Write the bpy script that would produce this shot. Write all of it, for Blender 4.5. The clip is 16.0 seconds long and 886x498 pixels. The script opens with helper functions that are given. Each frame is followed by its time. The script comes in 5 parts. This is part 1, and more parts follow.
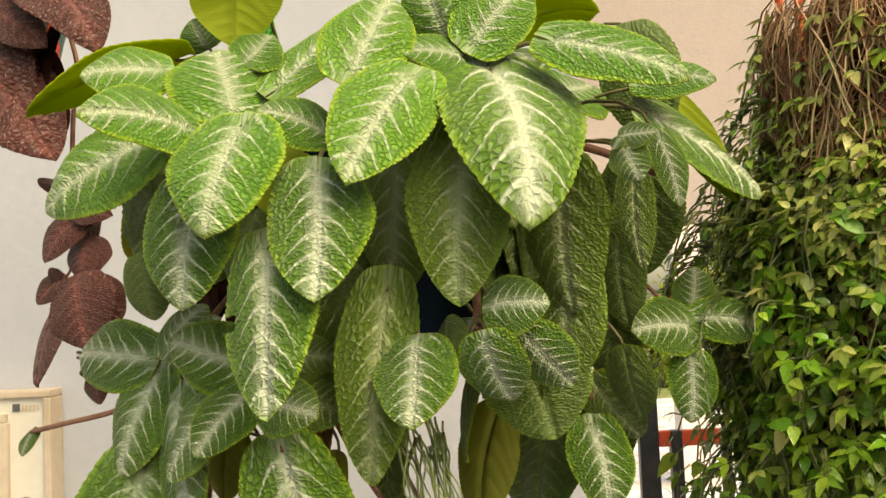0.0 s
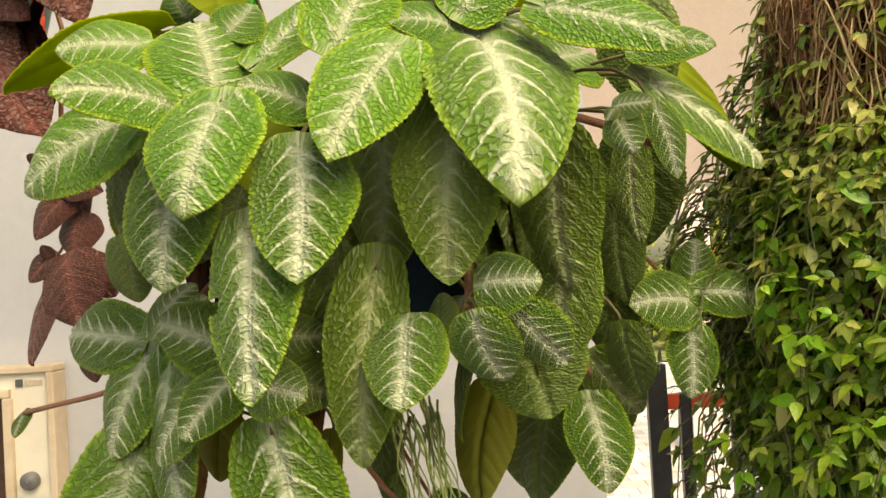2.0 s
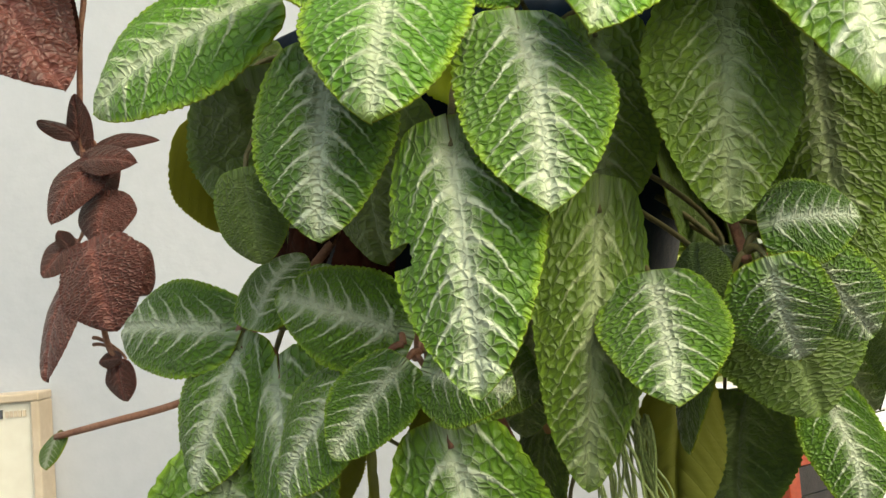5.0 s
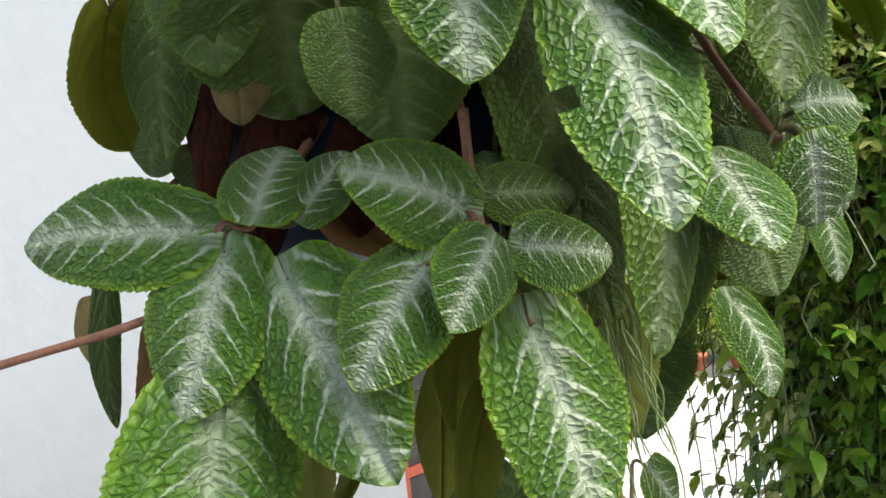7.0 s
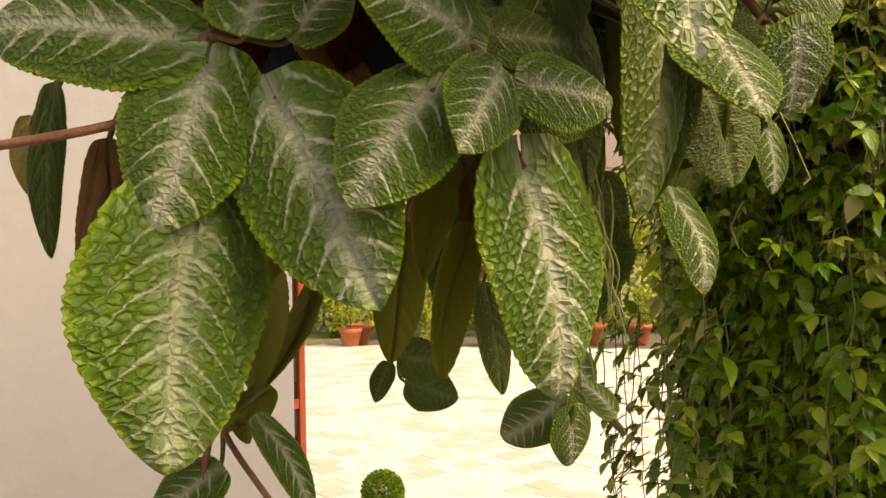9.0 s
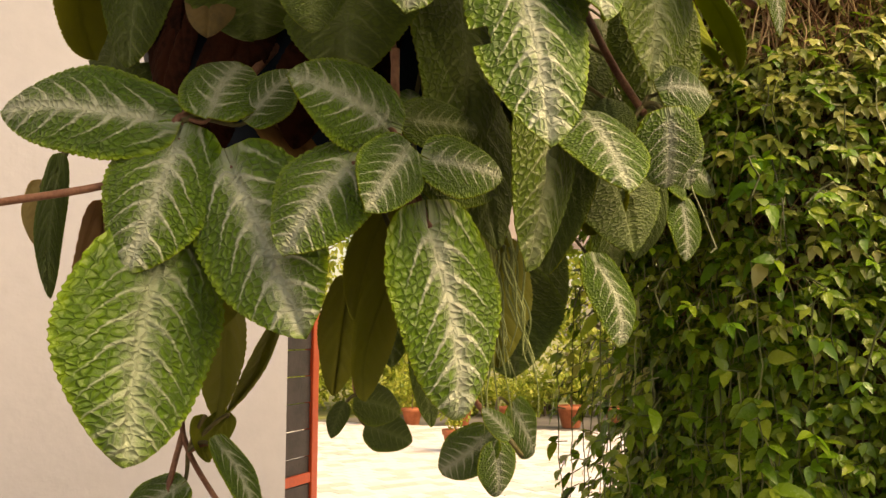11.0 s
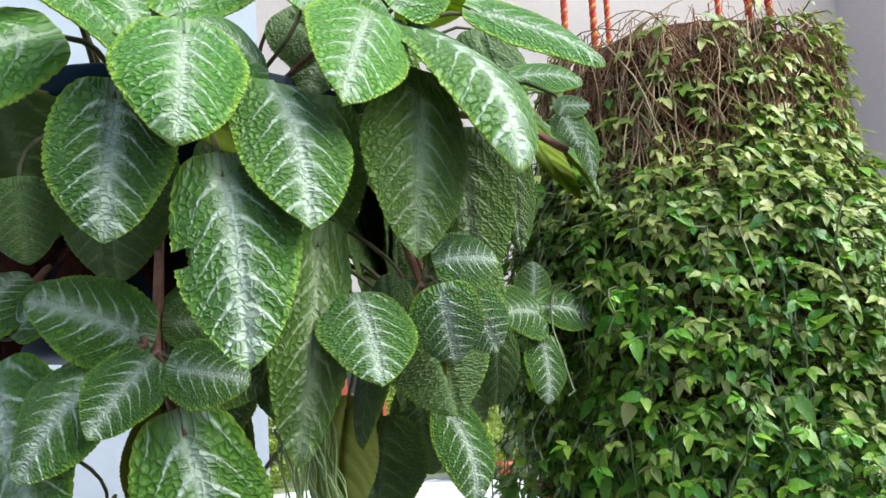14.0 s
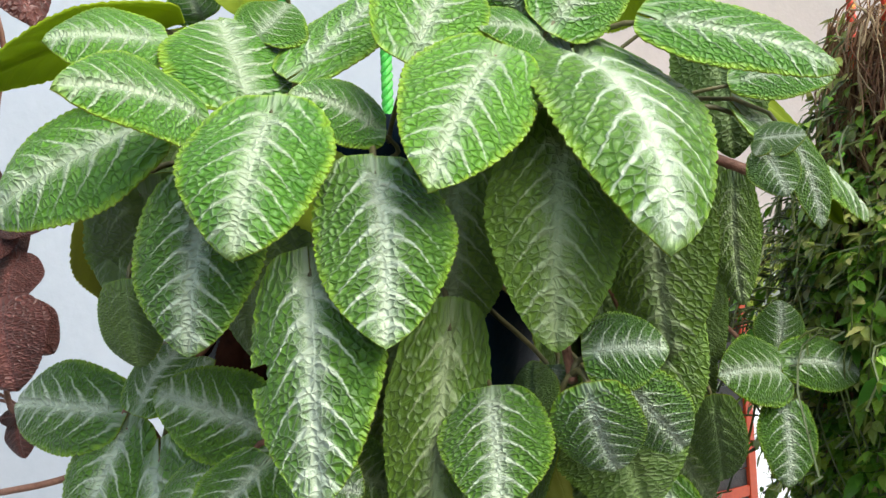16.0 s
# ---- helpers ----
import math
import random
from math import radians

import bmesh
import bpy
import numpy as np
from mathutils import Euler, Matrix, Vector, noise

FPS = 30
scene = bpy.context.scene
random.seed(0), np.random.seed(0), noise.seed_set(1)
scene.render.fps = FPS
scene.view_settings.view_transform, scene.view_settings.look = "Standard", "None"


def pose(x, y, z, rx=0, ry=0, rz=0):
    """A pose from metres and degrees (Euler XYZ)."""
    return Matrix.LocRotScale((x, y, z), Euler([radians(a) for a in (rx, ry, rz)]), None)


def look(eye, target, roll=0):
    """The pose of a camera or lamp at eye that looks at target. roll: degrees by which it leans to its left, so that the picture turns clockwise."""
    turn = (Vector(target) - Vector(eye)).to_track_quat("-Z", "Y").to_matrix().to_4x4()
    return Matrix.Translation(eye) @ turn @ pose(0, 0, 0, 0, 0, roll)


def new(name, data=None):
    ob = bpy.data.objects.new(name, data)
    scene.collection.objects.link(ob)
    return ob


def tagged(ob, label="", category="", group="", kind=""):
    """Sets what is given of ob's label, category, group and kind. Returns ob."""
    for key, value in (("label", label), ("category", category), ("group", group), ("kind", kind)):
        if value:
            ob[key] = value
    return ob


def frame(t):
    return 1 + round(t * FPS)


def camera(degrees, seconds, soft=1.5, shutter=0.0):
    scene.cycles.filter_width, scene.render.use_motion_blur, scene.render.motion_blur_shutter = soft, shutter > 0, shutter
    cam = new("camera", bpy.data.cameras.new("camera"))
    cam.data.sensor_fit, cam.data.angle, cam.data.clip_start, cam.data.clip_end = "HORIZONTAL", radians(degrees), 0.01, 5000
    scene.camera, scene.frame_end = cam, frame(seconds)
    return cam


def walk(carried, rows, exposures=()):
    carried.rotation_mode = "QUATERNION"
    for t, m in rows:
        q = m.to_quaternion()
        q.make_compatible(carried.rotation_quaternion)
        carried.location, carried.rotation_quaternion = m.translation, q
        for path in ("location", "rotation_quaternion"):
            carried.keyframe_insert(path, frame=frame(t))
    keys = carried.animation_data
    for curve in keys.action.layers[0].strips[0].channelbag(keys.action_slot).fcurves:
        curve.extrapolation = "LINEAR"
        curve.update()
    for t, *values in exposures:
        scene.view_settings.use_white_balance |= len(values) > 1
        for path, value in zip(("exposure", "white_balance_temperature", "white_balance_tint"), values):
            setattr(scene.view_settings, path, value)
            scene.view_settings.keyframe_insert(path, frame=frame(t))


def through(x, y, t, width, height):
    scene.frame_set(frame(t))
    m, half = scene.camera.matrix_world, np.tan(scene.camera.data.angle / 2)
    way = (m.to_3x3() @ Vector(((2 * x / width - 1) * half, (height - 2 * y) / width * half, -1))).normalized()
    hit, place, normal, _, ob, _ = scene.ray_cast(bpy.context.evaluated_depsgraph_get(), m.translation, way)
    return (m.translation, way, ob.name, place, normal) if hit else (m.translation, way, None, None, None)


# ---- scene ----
cam = camera(53.0, 16.0)
METRES, EYE, TILT, LEAN, TURN = 1.0, 1.85, 3.5, 2.5, 0.0
ROWS = [
    (0.0, 0.0, 0.0, 0.0, 0.0, 0.0, -0.0),
    (0.5, -0.0032, 0.0017, 0.0087, 0.21, 0.08, -0.19),
    (1.0, 0.0017, 0.0078, 0.0245, 0.37, -1.34, 0.16),
    (1.5, 0.0065, 0.01, 0.0156, 0.5, -2.12, 0.43),
    (2.0, 0.0103, 0.0154, 0.0062, 0.57, -2.27, 0.76),
    (2.5, 0.0065, 0.0187, 0.0049, 0.56, -2.33, 1.18),
    (3.0, -0.0016, 0.0354, 0.008, 0.27, -1.97, 1.56),
    (3.5, -0.0312, 0.0645, -0.0008, 0.08, -1.59, 1.69),
    (4.0, -0.051, 0.1025, -0.0069, -0.25, -1.29, 1.75),
    (4.5, -0.0705, 0.1304, -0.0163, -1.04, -0.7, 1.67),
    (5.0, -0.1085, 0.1522, -0.0352, -2.75, -0.13, 1.58),
    (7.5, -0.3147, 0.2347, -0.1064, -34.39, 1.38, 1.0),
    (8.0, -0.3282, 0.2464, -0.1187, -36.52, 0.31, -1.08),
    (8.5, -0.3297, 0.2549, -0.1273, -37.01, -0.48, -2.15),
    (9.0, -0.3217, 0.2526, -0.141, -37.84, -1.03, -3.11),
    (11.5, -0.329, 0.1437, -0.1521, -36.03, 5.29, -4.17),
    (12.0, -0.3206, 0.1323, -0.1318, -35.56, 5.94, -3.19),
    (12.5, -0.3027, 0.1152, -0.1105, -34.85, 6.59, -2.52),
    (13.0, -0.2359, 0.1028, -0.0928, -34.18, 6.85, -1.96),
    (13.5, -0.2002, 0.0943, -0.0896, -34.08, 6.87, -1.17),
    (14.0, -0.1987, 0.0809, -0.0772, -30.28, 6.86, -0.52),
    (14.5, -0.1662, 0.0771, -0.0502, -22.12, 6.3, -0.44),
    (15.0, -0.1226, 0.0842, -0.0333, -13.61, 5.06, -0.57),
    (15.5, -0.0851, 0.0994, -0.0154, -8.83, 3.21, -0.64),
    (16.0, -0.0781, 0.1102, 0.0031, -6.54, 1.3, -0.74),
]
EXPOSURES = [
    (0.0, 1.7, 9600, 4), (2.5, 1.72, 10400, 5), (4.2, 1.8, 8400, 2), (5.0, 1.78, 7900, -3), (7.5, 1.97, 6600, 3), (8.0, 1.84, 9300, 9), (9.0, 1.6, 12500, 15), (11.5, 1.7, 12800, 18), (12.0, 1.8, 12300, 15), (12.9, 1.82, 11300, 13), (13.3, 1.97, 6500, 5), (14.0, 1.88, 5700, -1), (14.5, 1.76, 6200, -1), (15.0, 1.78, 6500, 0), (15.5, 1.85, 6200, -1), (16.0, 1.86, 6300, 0),
]
walk(cam, [(t, pose(0, 0, EYE, TILT, LEAN, TURN) @ pose(METRES * x, METRES * y, METRES * z, 90 + pitch, roll, yaw)) for t, x, y, z, yaw, pitch, roll in ROWS], EXPOSURES)

# ---- world and light ----
world = bpy.data.worlds.new("sky")
scene.world = world
world.use_nodes = True
wn = world.node_tree
sky = wn.nodes.new("ShaderNodeTexSky")
sky.sky_type, sky.sun_disc = "NISHITA", False
SUN_UP, SUN_FROM = radians(47), radians(146)
sky.sun_elevation, sky.sun_rotation = SUN_UP, SUN_FROM
sky.air_density, sky.dust_density = 1.0, 2.5
wn.links.new(sky.outputs[0], wn.nodes["Background"].inputs[0])
wn.nodes["Background"].inputs[1].default_value = 0.086
sun_data = bpy.data.lights.new("sun", "SUN")
sun_data.energy, sun_data.angle, sun_data.color = 1.30, radians(52), (1.0, 0.95, 0.87)
sun = new("sun", sun_data)
sun.matrix_world = look((0, 0, 0), (-math.sin(SUN_FROM) * math.cos(SUN_UP), -math.cos(SUN_FROM) * math.cos(SUN_UP), -math.sin(SUN_UP)))


# ---- materials ----
class Mat:
    """A small helper round one node material."""

    def __init__(self, name):
        self.m = bpy.data.materials.new(name)
        self.m.use_nodes = True
        self.t = self.m.node_tree
        self.b = self.t.nodes["Principled BSDF"]
        self.out = self.t.nodes["Material Output"]

    def n(self, kind, **inputs):
        node = self.t.nodes.new(kind)
        for key, value in inputs.items():
            self.put(node, key.replace("_", " "), value)
        return node

    def put(self, node, key, value):
        sock = node.inputs[int(key)] if key.isdigit() else node.inputs[key]
        if isinstance(value, bpy.types.NodeSocket):
            self.t.links.new(value, sock)
        else:
            sock.default_value = value

    def math(self, op, a, b=0.0, c=0.0, clamp=False):
        node = self.t.nodes.new("ShaderNodeMath")
        node.operation, node.use_clamp = op, clamp
        for i, v in enumerate((a, b, c)):
            self.put(node, str(i), v)
        return node.outputs[0]

    def smooth(self, v, lo, hi, to0=0.0, to1=1.0):
        node = self.t.nodes.new("ShaderNodeMapRange")
        node.interpolation_type = "SMOOTHSTEP"
        for key, value in zip(("Value", "From Min", "From Max", "To Min", "To Max"), (v, lo, hi, to0, to1)):
            self.put(node, key, value)
        return node.outputs[0]

    def mix(self, f, a, b):
        node = self.t.nodes.new("ShaderNodeMix")
        node.data_type = "RGBA"
        self.put(node, "0", f)
        self.put(node, "6", (*a, 1) if isinstance(a, tuple) else a)
        self.put(node, "7", (*b, 1) if isinstance(b, tuple) else b)
        return node.outputs[2]

    def noise(self, scale, detail=3.0, vector=None, rough=0.55):
        node = self.n("ShaderNodeTexNoise", Scale=scale, Detail=detail, Roughness=rough)
        self.put(node, "Vector", vector if vector is not None else self.coords())
        return node.outputs[0]

    def coords(self):
        return self.n("ShaderNodeTexCoord").outputs["Object"]

    def random(self):
        return self.t.nodes.new("ShaderNodeObjectInfo").outputs["Random"]

    def island(self):
        return self.t.nodes.new("ShaderNodeNewGeometry").outputs["Random Per Island"]

    def bump(self, height, distance, strength=1.0):
        node = self.n("ShaderNodeBump", Height=height, Distance=distance, Strength=strength)
        self.put(self.b, "Normal", node.outputs[0])
        return node.outputs[0]

    def set(self, **inputs):
        for key, value in inputs.items():
            self.put(self.b, key.replace("_", " "), (*value, 1) if isinstance(value, tuple) and len(value) == 3 else value)
        return self

    def thin(self, colour, share, normal=None):
        """Let a share of the light pass through, as a leaf does."""
        tr = self.t.nodes.new("ShaderNodeBsdfTranslucent")
        self.put(tr, "Color", (*colour, 1) if isinstance(colour, tuple) else colour)
        if normal is not None:
            self.put(tr, "Normal", normal)
        mixer = self.n("ShaderNodeMixShader", Fac=share)
        self.t.links.new(self.b.outputs[0], mixer.inputs[1])
        self.t.links.new(tr.outputs[0], mixer.inputs[2])
        self.t.links.new(mixer.outputs[0], self.out.inputs[0])


def plain(name, low, high, scale, rough=0.6, bump=0.0, bump_scale=None, spec=0.5, metal=0.0, fine=8.0):
    """Two shades mixed by coarse and fine noise, with a little relief."""
    k = Mat(name)
    a = k.noise(scale, 5.0)
    b = k.noise(scale * fine, 4.0)
    f = k.smooth(k.math("ADD", k.math("MULTIPLY", a, 0.65), k.math("MULTIPLY", b, 0.35)), 0.35, 0.65)
    k.set(Base_Color=k.mix(f, low, high), Roughness=k.math("MULTIPLY_ADD", b, 0.2, rough - 0.1), Metallic=metal)
    k.put(k.b, "Specular IOR Level", spec)
    if bump:
        k.bump(k.noise(bump_scale or scale * fine, 6.0), bump)
    return k.m


def leaf_material(name, dark, light, rim, silver, shine, white, veins=6.5, depth=0.0017):
    """The quilted leaf: green cushions, silver midrib and feathered veins, pale rim."""
    k = Mat(name)
    uv = k.t.nodes.new("ShaderNodeUVMap")
    uv.uv_map = "leaf"
    sep = k.n("ShaderNodeSeparateXYZ", Vector=uv.outputs[0])
    u, s = sep.outputs[0], k.math("MULTIPLY_ADD", sep.outputs[1], 2.0, -1.0)
    rnd = k.random()
    shift = k.n("ShaderNodeCombineXYZ", X=k.math("MULTIPLY", rnd, 37.0), Y=k.math("MULTIPLY", rnd, 11.0))
    place = k.n("ShaderNodeVectorMath")
    place.operation = "ADD"
    k.put(place, "0", uv.outputs[0])
    k.put(place, "1", shift.outputs[0])
    spot = place.outputs[0]
    iso = k.n("ShaderNodeVectorMath", **{"0": spot, "1": (1.6, 1.0, 1.0)})
    iso.operation = "MULTIPLY"
    grain_at = iso.outputs[0]
    wob = k.math("SUBTRACT", k.noise(5.0, 3.0, spot), 0.5)
    x = k.math("ABSOLUTE", s)
    side = k.math("MULTIPLY", k.math("SIGN", s), 0.16)
    edge = k.n("ShaderNodeAttribute")
    edge.attribute_name = "edge"
    e = edge.outputs["Fac"]
    run = k.math("SUBTRACT", u, k.math("ADD", k.math("MULTIPLY", x, 0.10), k.math("MULTIPLY", k.math("MULTIPLY", x, x), 0.34)))
    phase = k.math("ADD", k.math("MULTIPLY", run, veins), k.math("ADD", side, k.math("MULTIPLY", wob, 0.5)))
    dist = k.math("ABSOLUTE", k.math("SUBTRACT", k.math("FRACT", k.math("ADD", phase, 20.0)), 0.5))
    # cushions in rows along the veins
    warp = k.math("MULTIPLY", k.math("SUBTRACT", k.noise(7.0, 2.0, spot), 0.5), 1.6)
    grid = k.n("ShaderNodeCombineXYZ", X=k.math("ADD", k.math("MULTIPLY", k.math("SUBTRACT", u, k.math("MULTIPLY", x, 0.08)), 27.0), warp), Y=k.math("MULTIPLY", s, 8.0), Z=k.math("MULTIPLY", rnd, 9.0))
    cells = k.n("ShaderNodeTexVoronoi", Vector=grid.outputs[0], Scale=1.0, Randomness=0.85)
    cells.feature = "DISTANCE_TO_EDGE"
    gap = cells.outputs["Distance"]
    flank = k.math("SUBTRACT", 1.0, k.math("DIVIDE", gap, 0.50, clamp=True))
    cushion = k.math("SUBTRACT", 1.0, k.math("MULTIPLY", flank, flank))
    fuzz = k.noise(70.0, 3.0, grain_at, 0.65)
    grain = k.math("SUBTRACT", fuzz, 0.5)
    patchy = k.math("SUBTRACT", k.noise(6.0, 4.0, spot, 0.65), 0.5)
    # silver hairs: a soft powder along the midrib, crisp thin veins, a faint net in the creases
    reach = k.math("MULTIPLY_ADD", patchy, 0.22, x)
    powder = k.math("MULTIPLY", k.smooth(reach, 0.03, 0.30, 0.80, 0.0), k.smooth(fuzz, 0.36, 0.62, 0.22, 1.0))
    wide = k.math("DIVIDE", k.math("MULTIPLY_ADD", grain, 0.07, dist), k.smooth(x, 0.0, 0.55, 0.19, 0.065))
    vein = k.math("MULTIPLY", k.smooth(wide, 0.15, 1.25, 1.0, 0.0), k.math("MULTIPLY", k.smooth(reach, 0.38, 0.80, 1.0, 0.0), k.math("MULTIPLY_ADD", fuzz, 1.0, 0.45, clamp=True)))
    mid = k.smooth(k.math("MULTIPLY_ADD", grain, 0.14, x), 0.02, 0.10, 0.85, 0.0)
    net = k.math("MULTIPLY", k.smooth(gap, 0.0, 0.09, 0.35, 0.0), k.smooth(reach, 0.15, 0.55, 1.0, 0.0))
    clear = k.math("MULTIPLY", k.math("MULTIPLY", k.math("SUBTRACT", 1.0, powder), k.math("SUBTRACT", 1.0, vein)), k.math("MULTIPLY", k.math("SUBTRACT", 1.0, mid), k.math("SUBTRACT", 1.0, net)))
    ends = k.math("MULTIPLY", k.smooth(u, 0.0, 0.12, 0.6, 1.0), k.smooth(u, 0.94, 0.995, 1.0, 0.15))
    rimf = k.smooth(k.math("MULTIPLY_ADD", k.noise(14.0, 3.0, spot), 0.3, e), 0.98, 1.24)
    total = k.math("MULTIPLY", k.math("MULTIPLY", k.math("SUBTRACT", 1.0, clear), ends), k.math("MULTIPLY", k.math("MULTIPLY_ADD", k.noise(2.5, 2.0, spot), 0.5, white - 0.22), k.math("MULTIPLY_ADD", rimf, -0.7, 1.0)), clamp=True)
    patch = k.smooth(k.noise(6.0, 4.0, spot), 0.3, 0.7)
    tone = k.math("MULTIPLY_ADD", rnd, 0.5, k.math("MULTIPLY", patch, 0.5))
    base = k.mix(tone, dark, light)
    # creases darkened in colour: darker veins plus painted shade between the cushions
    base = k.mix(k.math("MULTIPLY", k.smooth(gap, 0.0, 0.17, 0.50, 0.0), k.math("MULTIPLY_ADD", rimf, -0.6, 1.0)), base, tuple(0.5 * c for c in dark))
    tipf = k.smooth(u, 0.90, 1.02, 0.0, 0.7)
    base = k.mix(k.math("MAXIMUM", rimf, tipf), base, rim)
    colour = k.mix(total, base, silver)
    sunk = k.math("MULTIPLY", k.smooth(dist, 0.0, 0.12, 1.0, 0.0), k.smooth(x, 0.0, 0.9, 0.8, 0.35))
    trough = k.smooth(x, 0.0, 0.07, 0.8, 0.0)
    hair = k.noise(85.0, 2.0, grain_at)
    relief = k.math("SUBTRACT", k.math("ADD", k.math("MULTIPLY", cushion, 0.62), k.math("MULTIPLY", hair, 0.20)), k.math("MULTIPLY", k.math("MAXIMUM", sunk, trough), 0.45))
    k.bump(relief, depth, 1.0)
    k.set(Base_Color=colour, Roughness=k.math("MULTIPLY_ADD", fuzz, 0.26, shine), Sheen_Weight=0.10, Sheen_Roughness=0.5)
    k.put(k.b, "Specular IOR Level", 0.45)
    k.thin(k.mix(0.5, base, rim), 0.16)
    return k.m


def underside(name, low, high, glow=0.42):
    k = Mat(name)
    uv = k.t.nodes.new("ShaderNodeUVMap")
    uv.uv_map = "leaf"
    sep = k.n("ShaderNodeSeparateXYZ", Vector=uv.outputs[0])
    u, s = sep.outputs[0], k.math("MULTIPLY_ADD", sep.outputs[1], 2.0, -1.0)
    x = k.math("ABSOLUTE", s)
    run = k.math("SUBTRACT", u, k.math("ADD", k.math("MULTIPLY", x, 0.24), k.math("MULTIPLY", k.math("MULTIPLY", x, x), 0.12)))
    dist = k.math("ABSOLUTE", k.math("SUBTRACT", k.math("FRACT", k.math("MULTIPLY_ADD", run, 7.0, 20.0)), 0.5))
    ribs = k.math("MAXIMUM", k.smooth(x, 0.02, 0.06, 1.0, 0.0), k.smooth(dist, 0.02, 0.07, 0.3, 0.0))
    f = k.math("MULTIPLY_ADD", k.noise(60.0, 4.0), 0.6, k.math("MULTIPLY", k.random(), 0.4))
    base = k.mix(f, low, high)
    k.set(Base_Color=k.mix(k.math("MULTIPLY", ribs, 0.5), base, tuple(0.6 * a for a in low)), Roughness=0.7)
    k.bump(k.math("ADD", ribs, k.math("MULTIPLY", k.noise(900.0, 3.0), 0.3)), 0.0006)
    k.thin(base, glow)
    return k.m


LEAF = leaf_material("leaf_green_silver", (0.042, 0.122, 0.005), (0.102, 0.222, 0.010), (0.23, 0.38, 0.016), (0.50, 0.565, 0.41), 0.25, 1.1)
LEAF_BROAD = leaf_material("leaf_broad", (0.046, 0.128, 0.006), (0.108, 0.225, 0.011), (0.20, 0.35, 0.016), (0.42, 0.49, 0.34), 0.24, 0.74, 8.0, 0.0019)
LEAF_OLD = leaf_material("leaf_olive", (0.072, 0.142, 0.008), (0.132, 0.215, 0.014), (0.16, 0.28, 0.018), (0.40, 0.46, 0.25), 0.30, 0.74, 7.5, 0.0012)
# plainer inner leaf; its darker green paints in the shade under the canopy
LEAF_SHADE = leaf_material("leaf_plain_shaded", (0.046, 0.094, 0.006), (0.088, 0.145, 0.010), (0.12, 0.21, 0.015), (0.24, 0.32, 0.12), 0.42, 0.42, 7.0, 0.0009)
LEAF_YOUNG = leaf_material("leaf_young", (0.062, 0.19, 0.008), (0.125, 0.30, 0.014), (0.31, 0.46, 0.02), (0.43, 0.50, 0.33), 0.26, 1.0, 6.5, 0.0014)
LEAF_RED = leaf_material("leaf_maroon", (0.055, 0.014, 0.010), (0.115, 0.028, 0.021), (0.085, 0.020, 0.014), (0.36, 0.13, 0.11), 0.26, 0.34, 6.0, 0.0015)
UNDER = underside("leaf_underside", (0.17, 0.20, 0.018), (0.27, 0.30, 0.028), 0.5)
# underside copy tinted paler, so the light shining through is painted in
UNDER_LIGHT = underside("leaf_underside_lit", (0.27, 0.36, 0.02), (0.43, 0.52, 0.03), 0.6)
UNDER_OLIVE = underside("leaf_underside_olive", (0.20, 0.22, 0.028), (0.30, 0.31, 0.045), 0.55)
UNDER_RED = underside("leaf_underside_maroon", (0.10, 0.028, 0.022), (0.16, 0.045, 0.035))
LEAF_DRY = underside("leaf_dry", (0.20, 0.095, 0.035), (0.42, 0.24, 0.10), 0.35)
LEAF_WITHER = plain("leaf_wilted", (0.07, 0.05, 0.012), (0.15, 0.10, 0.03), 30.0, 0.7, 0.001, 150.0)
LEAF_YELLOWED = plain("leaf_pale_yellow", (0.34, 0.25, 0.09), (0.50, 0.40, 0.18), 40.0, 0.65, 0.001, 200.0)
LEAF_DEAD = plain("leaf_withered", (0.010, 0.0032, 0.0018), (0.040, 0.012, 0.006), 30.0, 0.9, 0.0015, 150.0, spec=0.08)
STALK = plain("stalk_pink", (0.15, 0.055, 0.032), (0.28, 0.13, 0.08), 60.0, 0.55, 0.0006, 700.0)
STALK_GREEN = plain("stalk_green", (0.07, 0.07, 0.025), (0.15, 0.12, 0.045), 60.0, 0.55, 0.0005, 600.0)
NAVY = plain("navy_plastic", (0.0022, 0.010, 0.026), (0.004, 0.017, 0.040), 25.0, 0.5, 0.0004, 200.0, spec=0.15)
TEAL = plain("teal_plastic", (0.004, 0.09, 0.055), (0.008, 0.14, 0.085), 20.0, 0.35, 0.0004, 200.0)
SOIL = plain("soil", (0.02, 0.012, 0.008), (0.06, 0.035, 0.02), 60.0, 0.95, 0.004, 200.0)
ROPE_GREEN = plain("rope_green", (0.05, 0.42, 0.05), (0.16, 0.62, 0.10), 120.0, 0.45, 0.0005, 900.0)
ROPE_RED = plain("rope_red", (0.52, 0.035, 0.012), (0.68, 0.07, 0.02), 150.0, 0.5, 0.0005, 900.0)
ROPE_YELLOW = plain("rope_yellow", (0.62, 0.26, 0.03), (0.75, 0.36, 0.05), 150.0, 0.5, 0.0005, 900.0)
ROOTS = plain("root_mat", (0.05, 0.018, 0.008), (0.17, 0.065, 0.026), 45.0, 0.95, 0.006, 170.0)
WALL = plain("wall_paint_white", (0.405, 0.425, 0.485), (0.45, 0.47, 0.53), 1.6, 0.75, 0.0005, 90.0, fine=30.0)
WALL_PINK = plain("wall_paint_pink", (0.72, 0.60, 0.555), (0.78, 0.66, 0.615), 1.4, 0.8, 0.0012, 90.0, fine=30.0)
CEILING = plain("ceiling_paint", (0.62, 0.60, 0.57), (0.72, 0.70, 0.67), 1.2, 0.85, 0.001, 80.0, fine=30.0)
